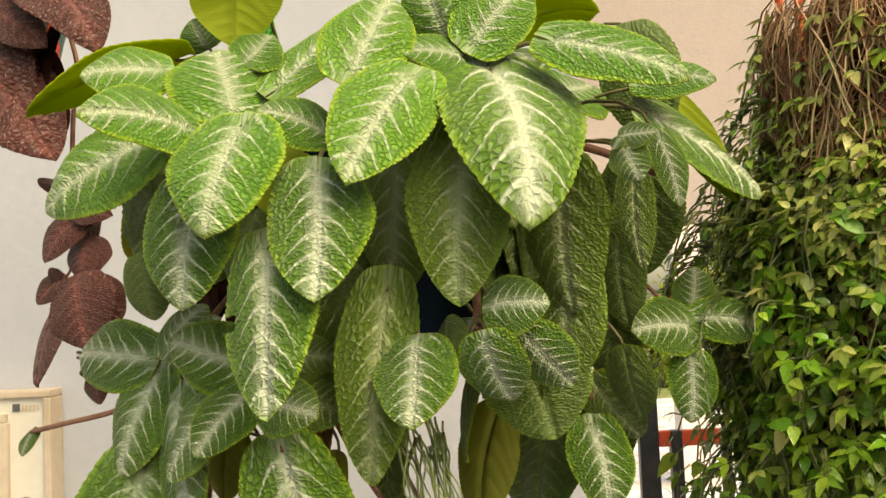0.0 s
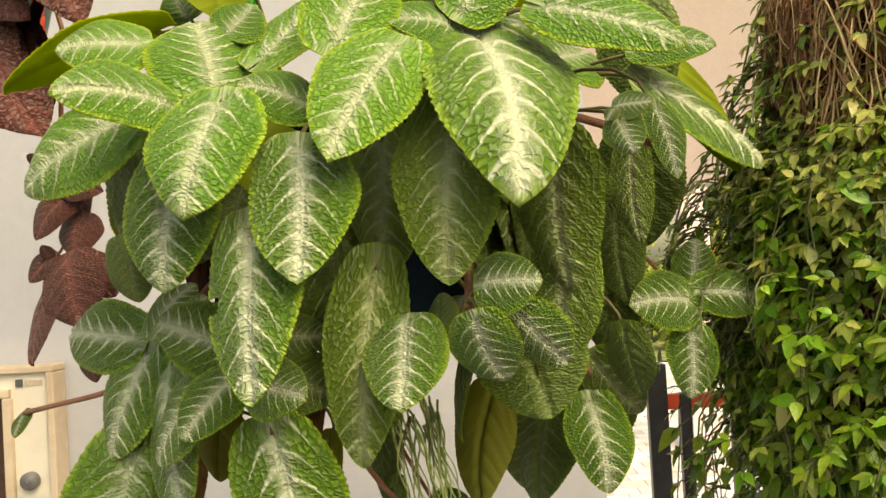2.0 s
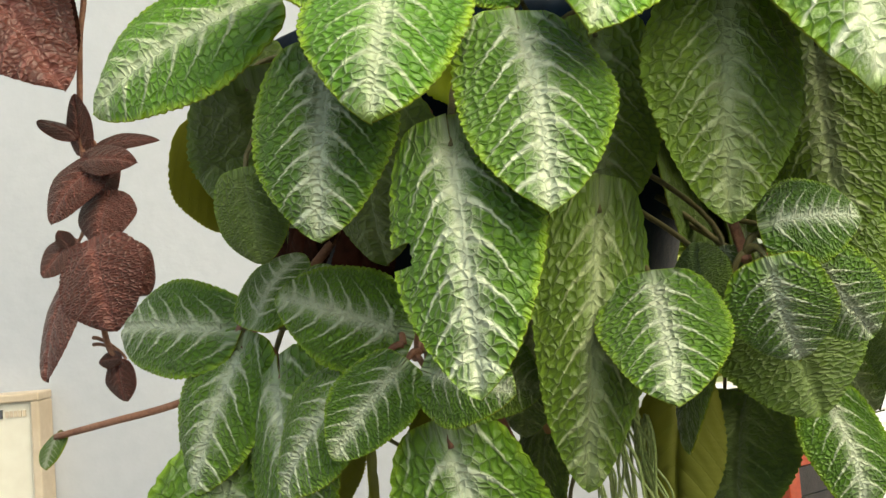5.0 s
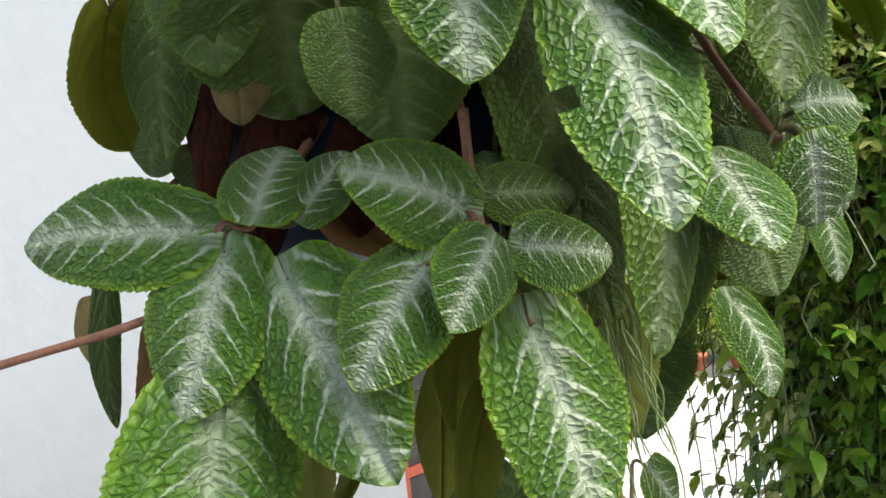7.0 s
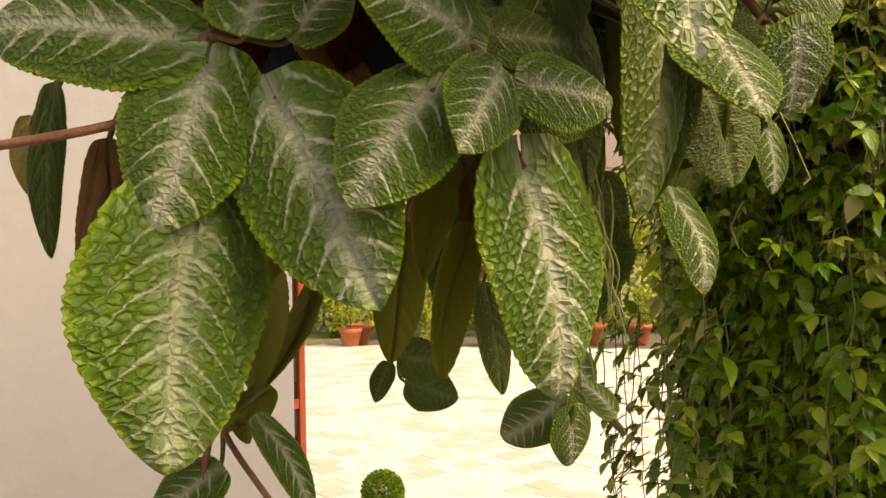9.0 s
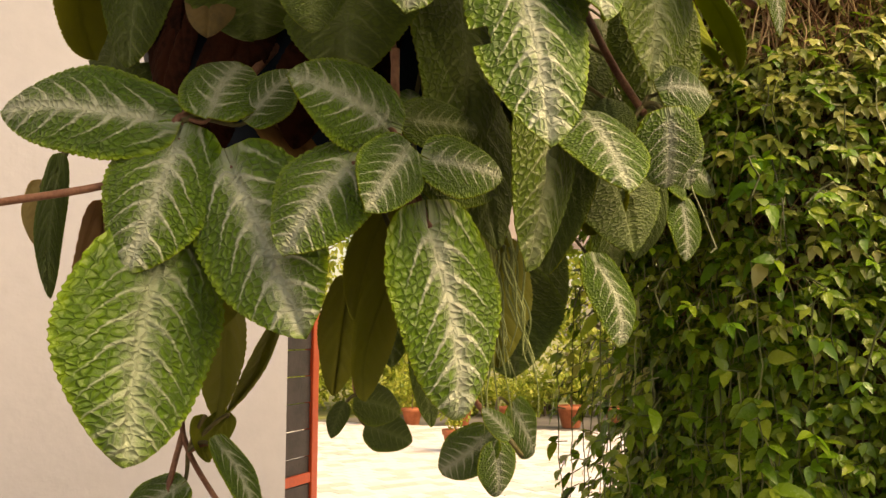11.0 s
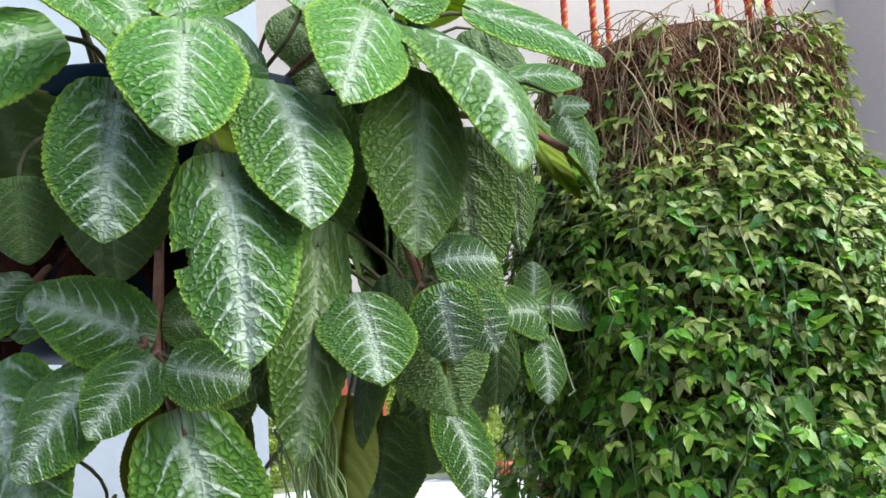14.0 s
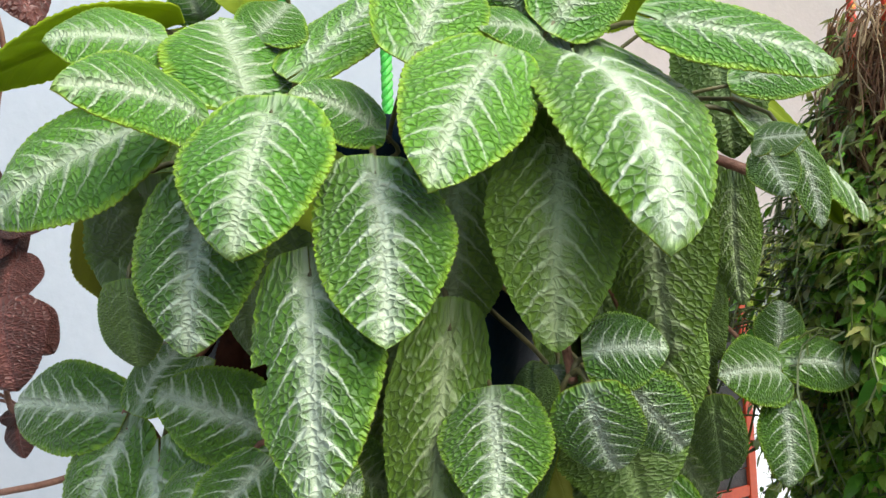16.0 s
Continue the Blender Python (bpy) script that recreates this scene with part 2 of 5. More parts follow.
TERRACOTTA = plain("terracotta", (0.36, 0.10, 0.045), (0.52, 0.17, 0.08), 6.0, 0.8, 0.002, 60.0)
RED_PAINT = plain("red_paint", (0.50, 0.055, 0.018), (0.62, 0.09, 0.03), 6.0, 0.4, 0.0005, 60.0)
DARK_MESH = plain("dark_panel", (0.018, 0.013, 0.014), (0.05, 0.036, 0.036), 9.0, 0.5, 0.002, 80.0)
CREAM = plain("cream_enamel", (0.66, 0.62, 0.54), (0.74, 0.71, 0.63), 5.0, 0.35, 0.0004, 60.0)
CREAM_EDGE = plain("cream_trim", (0.50, 0.40, 0.30), (0.62, 0.52, 0.41), 8.0, 0.45, 0.0004, 60.0)
DARK_GLASS = plain("smoked_window", (0.045, 0.022, 0.018), (0.09, 0.05, 0.04), 6.0, 0.12)
INK = plain("ink", (0.05, 0.05, 0.06), (0.10, 0.10, 0.11), 40.0, 0.5)
GREY_KNOB = plain("grey_knob", (0.10, 0.10, 0.11), (0.18, 0.18, 0.19), 40.0, 0.35)
BARK = plain("bark", (0.07, 0.05, 0.035), (0.17, 0.13, 0.09), 7.0, 0.9, 0.01, 40.0)
FLOOR = plain("floor_cement", (0.11, 0.10, 0.088), (0.17, 0.155, 0.135), 1.5, 0.7, 0.002, 60.0, fine=20.0)
LAWN = plain("earth_and_grass", (0.14, 0.18, 0.05), (0.34, 0.32, 0.16), 0.8, 0.95, 0.02, 20.0)
BLACK_METAL = plain("black_metal", (0.012, 0.012, 0.014), (0.03, 0.03, 0.033), 12.0, 0.4)


def foliage(name, low, mid_tone, high, rough, through=0.2):
    k = Mat(name)
    r = k.island()
    f = k.math("MULTIPLY_ADD", k.noise(9.0, 2.0), 0.6, k.math("MULTIPLY_ADD", r, 0.9, -0.25), clamp=True)
    ramp = k.t.nodes.new("ShaderNodeValToRGB")
    ramp.color_ramp.elements[0].color = (*low, 1)
    ramp.color_ramp.elements[1].color = (*high, 1)
    ramp.color_ramp.elements.new(0.5).color = (*mid_tone, 1)
    k.put(ramp, "Fac", f)
    k.set(Base_Color=ramp.outputs[0], Roughness=k.math("MULTIPLY_ADD", k.noise(220.0, 2.0), 0.3, rough - 0.12))
    k.bump(k.noise(420.0, 3.0), 0.0006)
    k.thin(ramp.outputs[0], through)
    return k.m


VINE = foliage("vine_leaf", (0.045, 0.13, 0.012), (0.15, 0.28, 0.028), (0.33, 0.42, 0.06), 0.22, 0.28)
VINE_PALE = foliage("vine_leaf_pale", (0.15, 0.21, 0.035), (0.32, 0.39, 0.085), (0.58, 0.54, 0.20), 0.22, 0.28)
VINE_SPRIG = foliage("vine_leaf_fresh", (0.06, 0.19, 0.018), (0.15, 0.32, 0.026), (0.30, 0.45, 0.045), 0.20)
SHRUB = foliage("shrub_leaf", (0.14, 0.22, 0.03), (0.32, 0.40, 0.06), (0.58, 0.58, 0.14), 0.5, 0.4)
TOPIARY = foliage("topiary_leaf", (0.10, 0.24, 0.02), (0.20, 0.40, 0.04), (0.38, 0.56, 0.07), 0.5)
STRAW = foliage("dry_stem", (0.12, 0.040, 0.017), (0.27, 0.125, 0.055), (0.60, 0.43, 0.24), 0.7, 0.05)
FIBRE = plain("pale_fibre", (0.15, 0.21, 0.06), (0.30, 0.36, 0.14), 90.0, 0.5)
VINE_STEM = foliage("vine_stem", (0.04, 0.055, 0.012), (0.085, 0.11, 0.024), (0.15, 0.17, 0.05), 0.5, 0.05)


def paving_material():
    k = Mat("paving_slab")
    r = k.random()
    base = k.mix(k.smooth(k.math("FRACT", k.math("ADD", k.math("MULTIPLY", r, 1.0), k.island())), 0.10, 0.55), (0.66, 0.57, 0.51), (0.82, 0.80, 0.79))
    k.set(Base_Color=k.mix(k.math("MULTIPLY", k.noise(6.0, 5.0), 0.4), base, (0.30, 0.26, 0.22)), Roughness=0.75)
    k.bump(k.noise(60.0, 4.0), 0.002)
    return k.m


SLAB = paving_material()


# ---- building helpers ----
def mesh_of(bm, name):
    me = bpy.data.meshes.new(name)
    bm.normal_update()
    bm.to_mesh(me)
    bm.free()
    return me


def part(name, bm, material, parent=None, label="", smooth=False, kind=""):
    """Link a bmesh as one mesh object, under a thing or a part where one is given."""
    me = bm if isinstance(bm, bpy.types.Mesh) else mesh_of(bm, name)
    ob = new(name, me)
    for m in material if isinstance(material, (list, tuple)) else (material,):
        me.materials.append(m)
    if smooth:
        me.polygons.foreach_set("use_smooth", [True] * len(me.polygons))
    if parent is not None:
        ob.parent = parent
    return tagged(ob, label, kind=kind)


def thing(name, at, label, category, group="", kind=""):
    ob = new(name)
    ob.empty_display_size = 0.05
    ob.location = at
    return tagged(ob, label, category, group, kind)


def box(bm, lo, hi, bevel=0.0):
    made = bmesh.ops.create_cube(bm, size=1.0, matrix=Matrix.Translation([(a + b) / 2 for a, b in zip(lo, hi)]) @ Matrix.Diagonal([b - a for a, b in zip(lo, hi)] + [1]))
    if bevel:
        edges = {e for v in made["verts"] for e in v.link_edges}
        bmesh.ops.bevel(bm, geom=list(edges), offset=bevel, segments=2, affect="EDGES", profile=0.5)
    return bm


def lathe(bm, profile, sides=48, wobble=0.0, at=(0, 0, 0)):
    """Turn a profile of (radius, height) pairs about the z axis."""
    rings = []
    for r, z in profile:
        ring = []
        for i in range(sides):
            a = 2 * math.pi * i / sides
            rr = r * (1 + wobble * noise.noise(Vector((math.cos(a) * 2, math.sin(a) * 2, z * 14))))
            ring.append(bm.verts.new((at[0] + rr * math.cos(a), at[1] + rr * math.sin(a), at[2] + z)))
        rings.append(ring)
    for a, b in zip(rings, rings[1:]):
        for i in range(sides):
            j = (i + 1) % sides
            bm.faces.new((a[i], a[j], b[j], b[i]))
    return bm


def tube(bm, points, radii, sides=7):
    """A tube along points; radii is one number or one for each point."""
    pts = [Vector(p) for p in points]
    radii = [radii] * len(pts) if isinstance(radii, (int, float)) else radii
    up, rings = Vector((0.31, 0.17, 0.93)), []
    for i, p in enumerate(pts):
        d = (pts[min(i + 1, len(pts) - 1)] - pts[max(i - 1, 0)]).normalized()
        a = d.cross(up)
        a = (a if a.length > 1e-4 else d.orthogonal()).normalized()
        b = d.cross(a)
        up = -b
        rings.append([bm.verts.new(p + radii[i] * (a * math.cos(2 * math.pi * k / sides) + b * math.sin(2 * math.pi * k / sides))) for k in range(sides)])
    for a, b in zip(rings, rings[1:]):
        for k in range(sides):
            bm.faces.new((a[k], a[(k + 1) % sides], b[(k + 1) % sides], b[k]))
    bm.faces.new(rings[0][::-1])
    bm.faces.new(rings[-1])
    return bm


def bezier(a, b, c, d, n=10):
    a, b, c, d = (Vector(p) for p in (a, b, c, d))
    out = []
    for i in range(n + 1):
        t = i / n
        out.append(a * (1 - t) ** 3 + b * 3 * t * (1 - t) ** 2 + c * 3 * t * t * (1 - t) + d * t ** 3)
    return out


def braid(bm, a, b, radius, strand, turns, phase=0.0, strands=3):
    """Strands twisted round the line from a to b."""
    a, b = Vector(a), Vector(b)
    d = (b - a).normalized()
    p = d.orthogonal().normalized()
    q = d.cross(p)
    steps = max(8, int(turns * 7))
    for k in range(strands):
        pts = []
        for i in range(steps + 1):
            t = i / steps
            w = 2 * math.pi * (turns * t + k / strands) + phase
            pts.append(a.lerp(b, t) + radius * (p * math.cos(w) + q * 0.75 * math.sin(w)))
        tube(bm, pts, strand, 6)
    return bm


def leaf_frame(base, tip, roll):
    """Length, axis, face normal and side of a leaf; roll turns it about its midrib."""
    base, tip = Vector(base), Vector(tip)
    axis = (tip - base).normalized()
    ref = Vector((-0.35, -0.75, 0.55))
    n0 = (ref - axis * ref.dot(axis)).normalized()
    s0 = axis.cross(n0)
    normal = math.cos(radians(roll)) * n0 + math.sin(radians(roll)) * s0
    return (tip - base).length, axis, normal, axis.cross(normal)


def leaf_mesh(name, length, axis, normal, side, half, sag, seed, bite=None, quilt=0.0026, nu=64, nv=28):
    """A quilted leaf blade with a scalloped rim, a folded midrib and two faces of its own."""
    rng = np.random.default_rng(seed)
    u = np.linspace(0, 1, nu + 1)[:, None]
    v = np.linspace(-1, 1, nv + 1)[None, :]
    shape = u ** 0.37 * (1 - u) ** 0.70
    shape = shape / shape.max()
    teeth = 1 + 0.05 * np.abs(np.sin(math.pi * (u * 24 + rng.random()))) * (u > 0.03)
    wave = 1 + 0.035 * np.sin(u * 9 + rng.random() * 6) * np.sign(v)
    across = half * shape * teeth * wave * v
    x = np.abs(v) * shape
    run = u - 0.06 * x - 0.40 * x ** 2
    cush = np.abs(np.sin(math.pi * (run * 6.0 + 0.08 * np.sign(v)))) ** 0.6
    size = length / 0.085
    lift = quilt * size * (0.55 * cush * (x > 0.04) * (1 - 0.6 * np.abs(v)))
    cup, keel = 0.14 + 0.08 * rng.random(), 0.05 + 0.05 * rng.random()
    lift = lift - cup * half * shape * v ** 2 - keel * half * np.exp(-(x / 0.10) ** 2) + 0.04 * half * np.sin(v * 2.2 + u * 5 + rng.random() * 6)
    lift = lift + 4 * u * (1 - u) * sag * length + 0.0 * v
    lobes = -0.13 * length * np.exp(-(u / 0.13) ** 2) * np.abs(v) ** 1.2
    along = u * length + lobes + 0.0 * v
    bend = 0.03 * length * math.sin(seed * 1.7) * 4 * u * (1 - u)
    across = across + bend
    A, N, S = np.array(axis), np.array(normal), np.array(side)
    top = along[..., None] * A + lift[..., None] * N + across[..., None] * S
    low = top - 0.0007 * N
    count = (nu + 1) * (nv + 1)
    verts = np.concatenate([top.reshape(-1, 3), low.reshape(-1, 3)])
    i, j = np.meshgrid(np.arange(nu), np.arange(nv), indexing="ij")
    if bite is not None:
        mid_u, side_v, deep = bite
        cu, cv = (i + 0.5) / nu, (j + 0.5) / nv * 2 - 1
        keep = ~((np.abs(cu - mid_u) < 0.05) & (cv * side_v > deep))
        i, j = i[keep], j[keep]
    a = (i * (nv + 1) + j).ravel()
    quads = np.stack([a, a + 1, a + nv + 2, a + nv + 1], 1)
    faces = np.concatenate([quads[:, ::-1], quads + count])
    me = bpy.data.meshes.new(name)
    me.vertices.add(len(verts))
    me.vertices.foreach_set("co", verts.ravel())
    me.loops.add(faces.size)
    me.loops.foreach_set("vertex_index", faces.ravel())
    me.polygons.add(len(faces))
    me.polygons.foreach_set("loop_start", np.arange(0, faces.size, 4))
    me.polygons.foreach_set("material_index", np.repeat([0, 1], len(quads)))
    me.polygons.foreach_set("use_smooth", np.ones(len(faces), bool))
    flat = np.stack(np.broadcast_arrays(u, 0.5 + 0.5 * v * shape), -1).reshape(-1, 2)
    flat = np.concatenate([flat, flat])
    me.update()
    layer = me.uv_layers.new(name="leaf")
    layer.data.foreach_set("uv", flat[faces.ravel()].ravel())
    mark = me.attributes.new("edge", "FLOAT", "POINT")
    rimness = np.maximum(np.abs(v) + 0 * u, 0.0).reshape(-1)
    mark.data.foreach_set("value", np.concatenate([rimness, rimness]))
    me.validate()
    return me


LEAF_COUNT = [0]


def leaf(plant, base, tip, half, roll=0, sag=0.07, top=None, under=None, label="", root=None, stalk=True, bite=None, quilt=0.0026, stalk_mat=None, thick=0.0012):
    """One leaf of a plant, with its stalk running back into the pot."""
    LEAF_COUNT[0] += 1
    length, axis, normal, side = leaf_frame(base, tip, roll)
    me = leaf_mesh("leaf", length, axis, normal, side, half, sag, LEAF_COUNT[0], bite, quilt)
    ob = part("leaf", me, (top or LEAF, under or UNDER), plant, label)
    ob.location = Vector(base) - plant.location
    if stalk:
        root = Vector(root) - Vector(base)
        start = axis * length * 0.01 - normal * 0.0022
        pts = bezier(start, start - axis * 0.30 * root.length - normal * 0.010, root * 0.7 + Vector((0, 0, 0.006)), root, 9)
        bm = tube(bmesh.new(), pts, [thick * (0.8 + 0.05 * i) for i in range(len(pts))], 7)
        part("stalk", bm, stalk_mat or STALK_GREEN, ob, smooth=True)
    return ob


# ---- setting ----
def slab_wall(name, lo, hi, material, label):
    ob = part(name, box(bmesh.new(), lo, hi), material)
    return tagged(ob, label, "wall", kind="structure")


wall_west = slab_wall("wall_1", (-4.0, 1.25, 0.0), (0.205, 1.40, 4.2), WALL, "white painted plaster wall behind the hanging plants")
wall_lintel = slab_wall("wall_2", (0.15, 2.6, 2.06), (3.6, 2.75, 4.2), WALL_PINK, "pinkish painted wall above the wide opening to the yard")
wall_pier = slab_wall("wall_3", (-4.0, 2.6, 0.0), (0.15, 2.75, 4.2), WALL_PINK, "pinkish painted outer wall beside the opening")
wall_end = slab_wall("wall_4", (3.6, -2.6, 0.0), (3.75, 2.75, 4.2), WALL_PINK, "shaded pinkish end wall of the veranda")
# unseen wall behind the viewpoint, added to block low daylight
wall_light_block = slab_wall("wall_6", (-4.15, -2.75, 0.0), (3.75, -2.6, 1.7), WALL, "unseen white wall added opposite the veranda to block low light")
# unseen side wall, added to close the veranda and narrow the daylight
wall_left = slab_wall("wall_5", (-4.15, -2.6, 0.0), (-4.0, 2.75, 4.2), WALL, "unseen white side wall added to close in the veranda")
# unseen ceiling strip, added for the ropes and cut short to shape the daylight
ceiling = part("ceiling", box(bmesh.new(), (-4.15, 0.42, 4.2), (3.75, 1.55, 4.35)), CEILING)
tagged(ceiling, "pale ceiling strip, unseen, added to hold the ropes and shape the daylight", "ceiling", kind="structure")
floor = part("floor", box(bmesh.new(), (-4.15, -5.0, -0.2), (3.75, 2.75, 0.005)), FLOOR)
tagged(floor, "grey cement veranda floor", "floor", kind="structure")
ground_mesh = bmesh.new()
bmesh.ops.create_grid(ground_mesh, x_segments=60, y_segments=60, size=260)
for vert in ground_mesh.verts:
    r = vert.co.length
    vert.co.z = -0.06 + (0.5 * noise.noise(vert.co * 0.02) if r > 45 else 0.0)
ground = part("ground", ground_mesh, LAWN, smooth=True)
tagged(ground, "green and brown earth stretching away from the house", "ground", kind="structure")

# ---- wall box ----
def wall_box():
    ob = thing("distribution_box", (-0.70, 1.25, 1.60), "cream metal wall box with a dark window and a grey knob", "electric box")
    part("body", box(bmesh.new(), (-0.155, -0.035, -0.16), (0.155, 0.0, 0.155), 0.004), CREAM, ob)
    for name, lo, hi in (("trim", (-0.165, -0.042, 0.147), (0.165, -0.002, 0.157)), ("trim", (0.155, -0.042, -0.16), (0.165, -0.002, 0.147)), ("trim", (-0.165, -0.042, -0.16), (-0.155, -0.002, 0.147)), ("trim", (-0.165, -0.042, -0.17), (0.165, -0.002, -0.16))):
        part(name, box(bmesh.new(), lo, hi, 0.002), CREAM_EDGE, ob, "tan edge trim")
    window = part("window", box(bmesh.new(), (-0.12, -0.039, -0.10), (0.095, -0.034, 0.115), 0.001), DARK_GLASS, ob, "dark smoked window")
    for lo, hi in (((-0.13, -0.044, 0.115), (0.105, -0.034, 0.127)), ((0.095, -0.044, -0.10), (0.107, -0.034, 0.115)), ((-0.13, -0.044, -0.112), (0.105, -0.034, -0.10)), ((-0.13, -0.044, -0.10), (-0.12, -0.034, 0.115))):
        part("window_frame", box(bmesh.new(), lo, hi, 0.002), CREAM_EDGE, window)
    part("lettering_bar", box(bmesh.new(), (0.112, -0.0375, 0.129), (0.121, -0.0345, 0.139)), INK, ob, "dark printed bar")
    for i in range(5):
        part("lettering_bar", box(bmesh.new(), (0.124 + 0.005 * i, -0.0365, 0.130), (0.1275 + 0.005 * i, -0.0345, 0.137)), CREAM_EDGE, ob)
    knob = lathe(bmesh.new(), [(0.0005, 0.0), (0.011, 0.0), (0.012, 0.002), (0.012, 0.012), (0.010, 0.015), (0.0005, 0.016)], 24)
    bmesh.ops.rotate(knob, verts=knob.verts, cent=(0, 0, 0), matrix=Matrix.Rotation(radians(90), 3, "X"))
    bmesh.ops.translate(knob, verts=knob.verts, vec=(0.128, -0.034, 0.003))
    part("knob", knob, GREY_KNOB, ob, smooth=True)


wall_box()


# ---- main hanging plant ----
POT = Vector((-0.055, 0.675, 1.815))


def pot_profile(r0, r1, h, lip=0.006):
    return [(0.001, 0.0), (r0 * 0.96, 0.0), (r0, 0.004), (r1, h - 0.022), (r1 + lip, h - 0.020), (r1 + lip, h - 0.002), (r1 + lip - 0.002, h), (r1 - 0.001, h), (r1 - 0.004, h - 0.02), (r0 - 0.004, 0.012), (0.001, 0.011)]


plant = thing("hanging_plant", POT, "flame violet with quilted silver-veined leaves spilling from a navy hanging pot", "hanging plant", "hanging pots")
pot = part("pot", lathe(bmesh.new(), pot_profile(0.100, 0.130, 0.150)), NAVY, plant, "navy blue plastic pot", smooth=True)
part("soil", lathe(bmesh.new(), [(0.125, 0.118), (0.08, 0.126), (0.04, 0.131), (0.001, 0.132)], 40, 0.05), SOIL, plant, "dark potting soil", smooth=True)
for dx, dy in ((-0.058, -0.118), (-0.0495, -0.122), (0.108, -0.075), (0.02, 0.130)):
    part("rope", braid(bmesh.new(), (dx, dy, 0.15), (dx * 0.45, dy * 0.45, 2.38), 0.0030, 0.0026, 110), ROPE_GREEN, plant, "bright green braided rope", smooth=True)


def crown(base):
    """Where a leaf's stalk starts: on the soil for high leaves, over the rim for low ones."""
    b = Vector(base)
    out = Vector((b.x - POT.x, b.y - POT.y, 0)).normalized()
    if b.z > 1.93:
        return Vector((POT.x, POT.y, 1.945)) + out * 0.075
    return Vector((POT.x, POT.y, min(1.95, b.z + 0.05))) + out * 0.125


leaf(plant, (-0.0105, 0.4633, 1.9716), (-0.0446, 0.4241, 1.9106), 0.0269, -27, 0.062, LEAF_YOUNG, stalk_mat=STALK, root=crown((-0.0105, 0.4633, 1.9716)), thick=0.0016)
leaf(plant, (0.0327, 0.4919, 1.9801), (0.0439, 0.4188, 1.8848), 0.0390, -31, 0.143, stalk_mat=STALK, root=crown((0.0327, 0.4919, 1.9801)), thick=0.0016)
leaf(plant, (-0.0624, 0.4566, 1.9222), (-0.062, 0.4246, 1.854), 0.0268, -21, 0.041, root=crown((-0.0624, 0.4566, 1.9222)), thick=0.0016)
leaf(plant, (-0.1026, 0.4638, 1.9491), (-0.1149, 0.4318, 1.8871), 0.0284, -19, 0.095, LEAF_YOUNG, root=crown((-0.1026, 0.4638, 1.9491)), thick=0.0016)
leaf(plant, (0.0161, 0.4657, 1.9374), (0.0085, 0.461, 1.8479), 0.0276, -20, 0.083, LEAF_OLD, label="older olive-green leaf", root=crown((0.0161, 0.4657, 1.9374)), thick=0.0016)
leaf(plant, (-0.0896, 0.4568, 1.8827), (-0.0876, 0.4316, 1.797), 0.0266, -1, 0.039, bite=(0.42, 1, 0.74), root=crown((-0.0896, 0.4568, 1.8827)), thick=0.0016)
leaf(plant, (-0.0156, 0.4818, 1.8299), (-0.0195, 0.4519, 1.788), 0.0232, -7, 0.053, root=crown((-0.0156, 0.4818, 1.8299)))
leaf(plant, (-0.0304, 0.4921, 1.8589), (-0.0433, 0.495, 1.751), 0.0228, -33, 0.069, LEAF_OLD, label="older olive-green leaf", root=crown((-0.0304, 0.4921, 1.8589)), thick=0.0016)
leaf(plant, (-0.1312, 0.4718, 1.9185), (-0.1365, 0.4642, 1.852), 0.0262, -15, 0.029, root=crown((-0.1312, 0.4718, 1.9185)))
leaf(plant, (-0.1589, 0.4991, 1.9513), (-0.2265, 0.5079, 1.9124), 0.0292, -12, 0.124, LEAF_YOUNG, root=crown((-0.1589, 0.4991, 1.9513)), thick=0.0016)
leaf(plant, (0.0244, 0.4667, 1.8475), (0.0555, 0.461, 1.8481), 0.0168, 11, 0.096, root=(0.018, 0.475, 1.838))
leaf(plant, (0.0208, 0.4606, 1.8305), (0.0359, 0.4751, 1.7971), 0.0188, 13, 0.104, root=(0.018, 0.475, 1.838))
leaf(plant, (0.0436, 0.4753, 1.8305), (0.0695, 0.4859, 1.8026), 0.0167, 26, 0.066, root=(0.018, 0.475, 1.838))
leaf(plant, (0.0027, 0.4805, 1.8208), (0.0041, 0.4886, 1.8442), 0.0131, -23, 0.070, LEAF_SHADE, root=(0.018, 0.475, 1.838))
leaf(plant, (0.0647, 0.4759, 1.991), (0.1322, 0.4512, 1.9605), 0.0206, -4, 0.067, LEAF_YOUNG, root=crown((0.0647, 0.4759, 1.991)), thick=0.0016)
leaf(plant, (0.1281, 0.5272, 1.9598), (0.1989, 0.5422, 1.9067), 0.0290, -31, 0.058, root=crown((0.1281, 0.5272, 1.9598)), thick=0.0016)
leaf(plant, (0.1185, 0.4664, 1.9329), (0.1274, 0.4652, 1.8952), 0.0089, -14, 0.074, root=crown((0.1185, 0.4664, 1.9329)))
leaf(plant, (0.1218, 0.5216, 1.9755), (0.1645, 0.5094, 1.9732), 0.0146, 2, 0.074, LEAF_YOUNG, root=crown((0.1218, 0.5216, 1.9755)))
leaf(plant, (-0.1158, 0.5045, 1.9637), (-0.1297, 0.5246, 2.0082), 0.0353, 43, 0.054, LEAF_YOUNG, root=crown((-0.1158, 0.5045, 1.9637)))
leaf(plant, (-0.1328, 0.48, 1.9502), (-0.1775, 0.4363, 1.9522), 0.0213, -32, 0.104, LEAF_YOUNG, root=crown((-0.1328, 0.48, 1.9502)))
leaf(plant, (-0.1559, 0.5094, 1.9933), (-0.2004, 0.4963, 1.9882), 0.0225, -9, 0.071, LEAF_YOUNG, root=crown((-0.1559, 0.5094, 1.9933)))
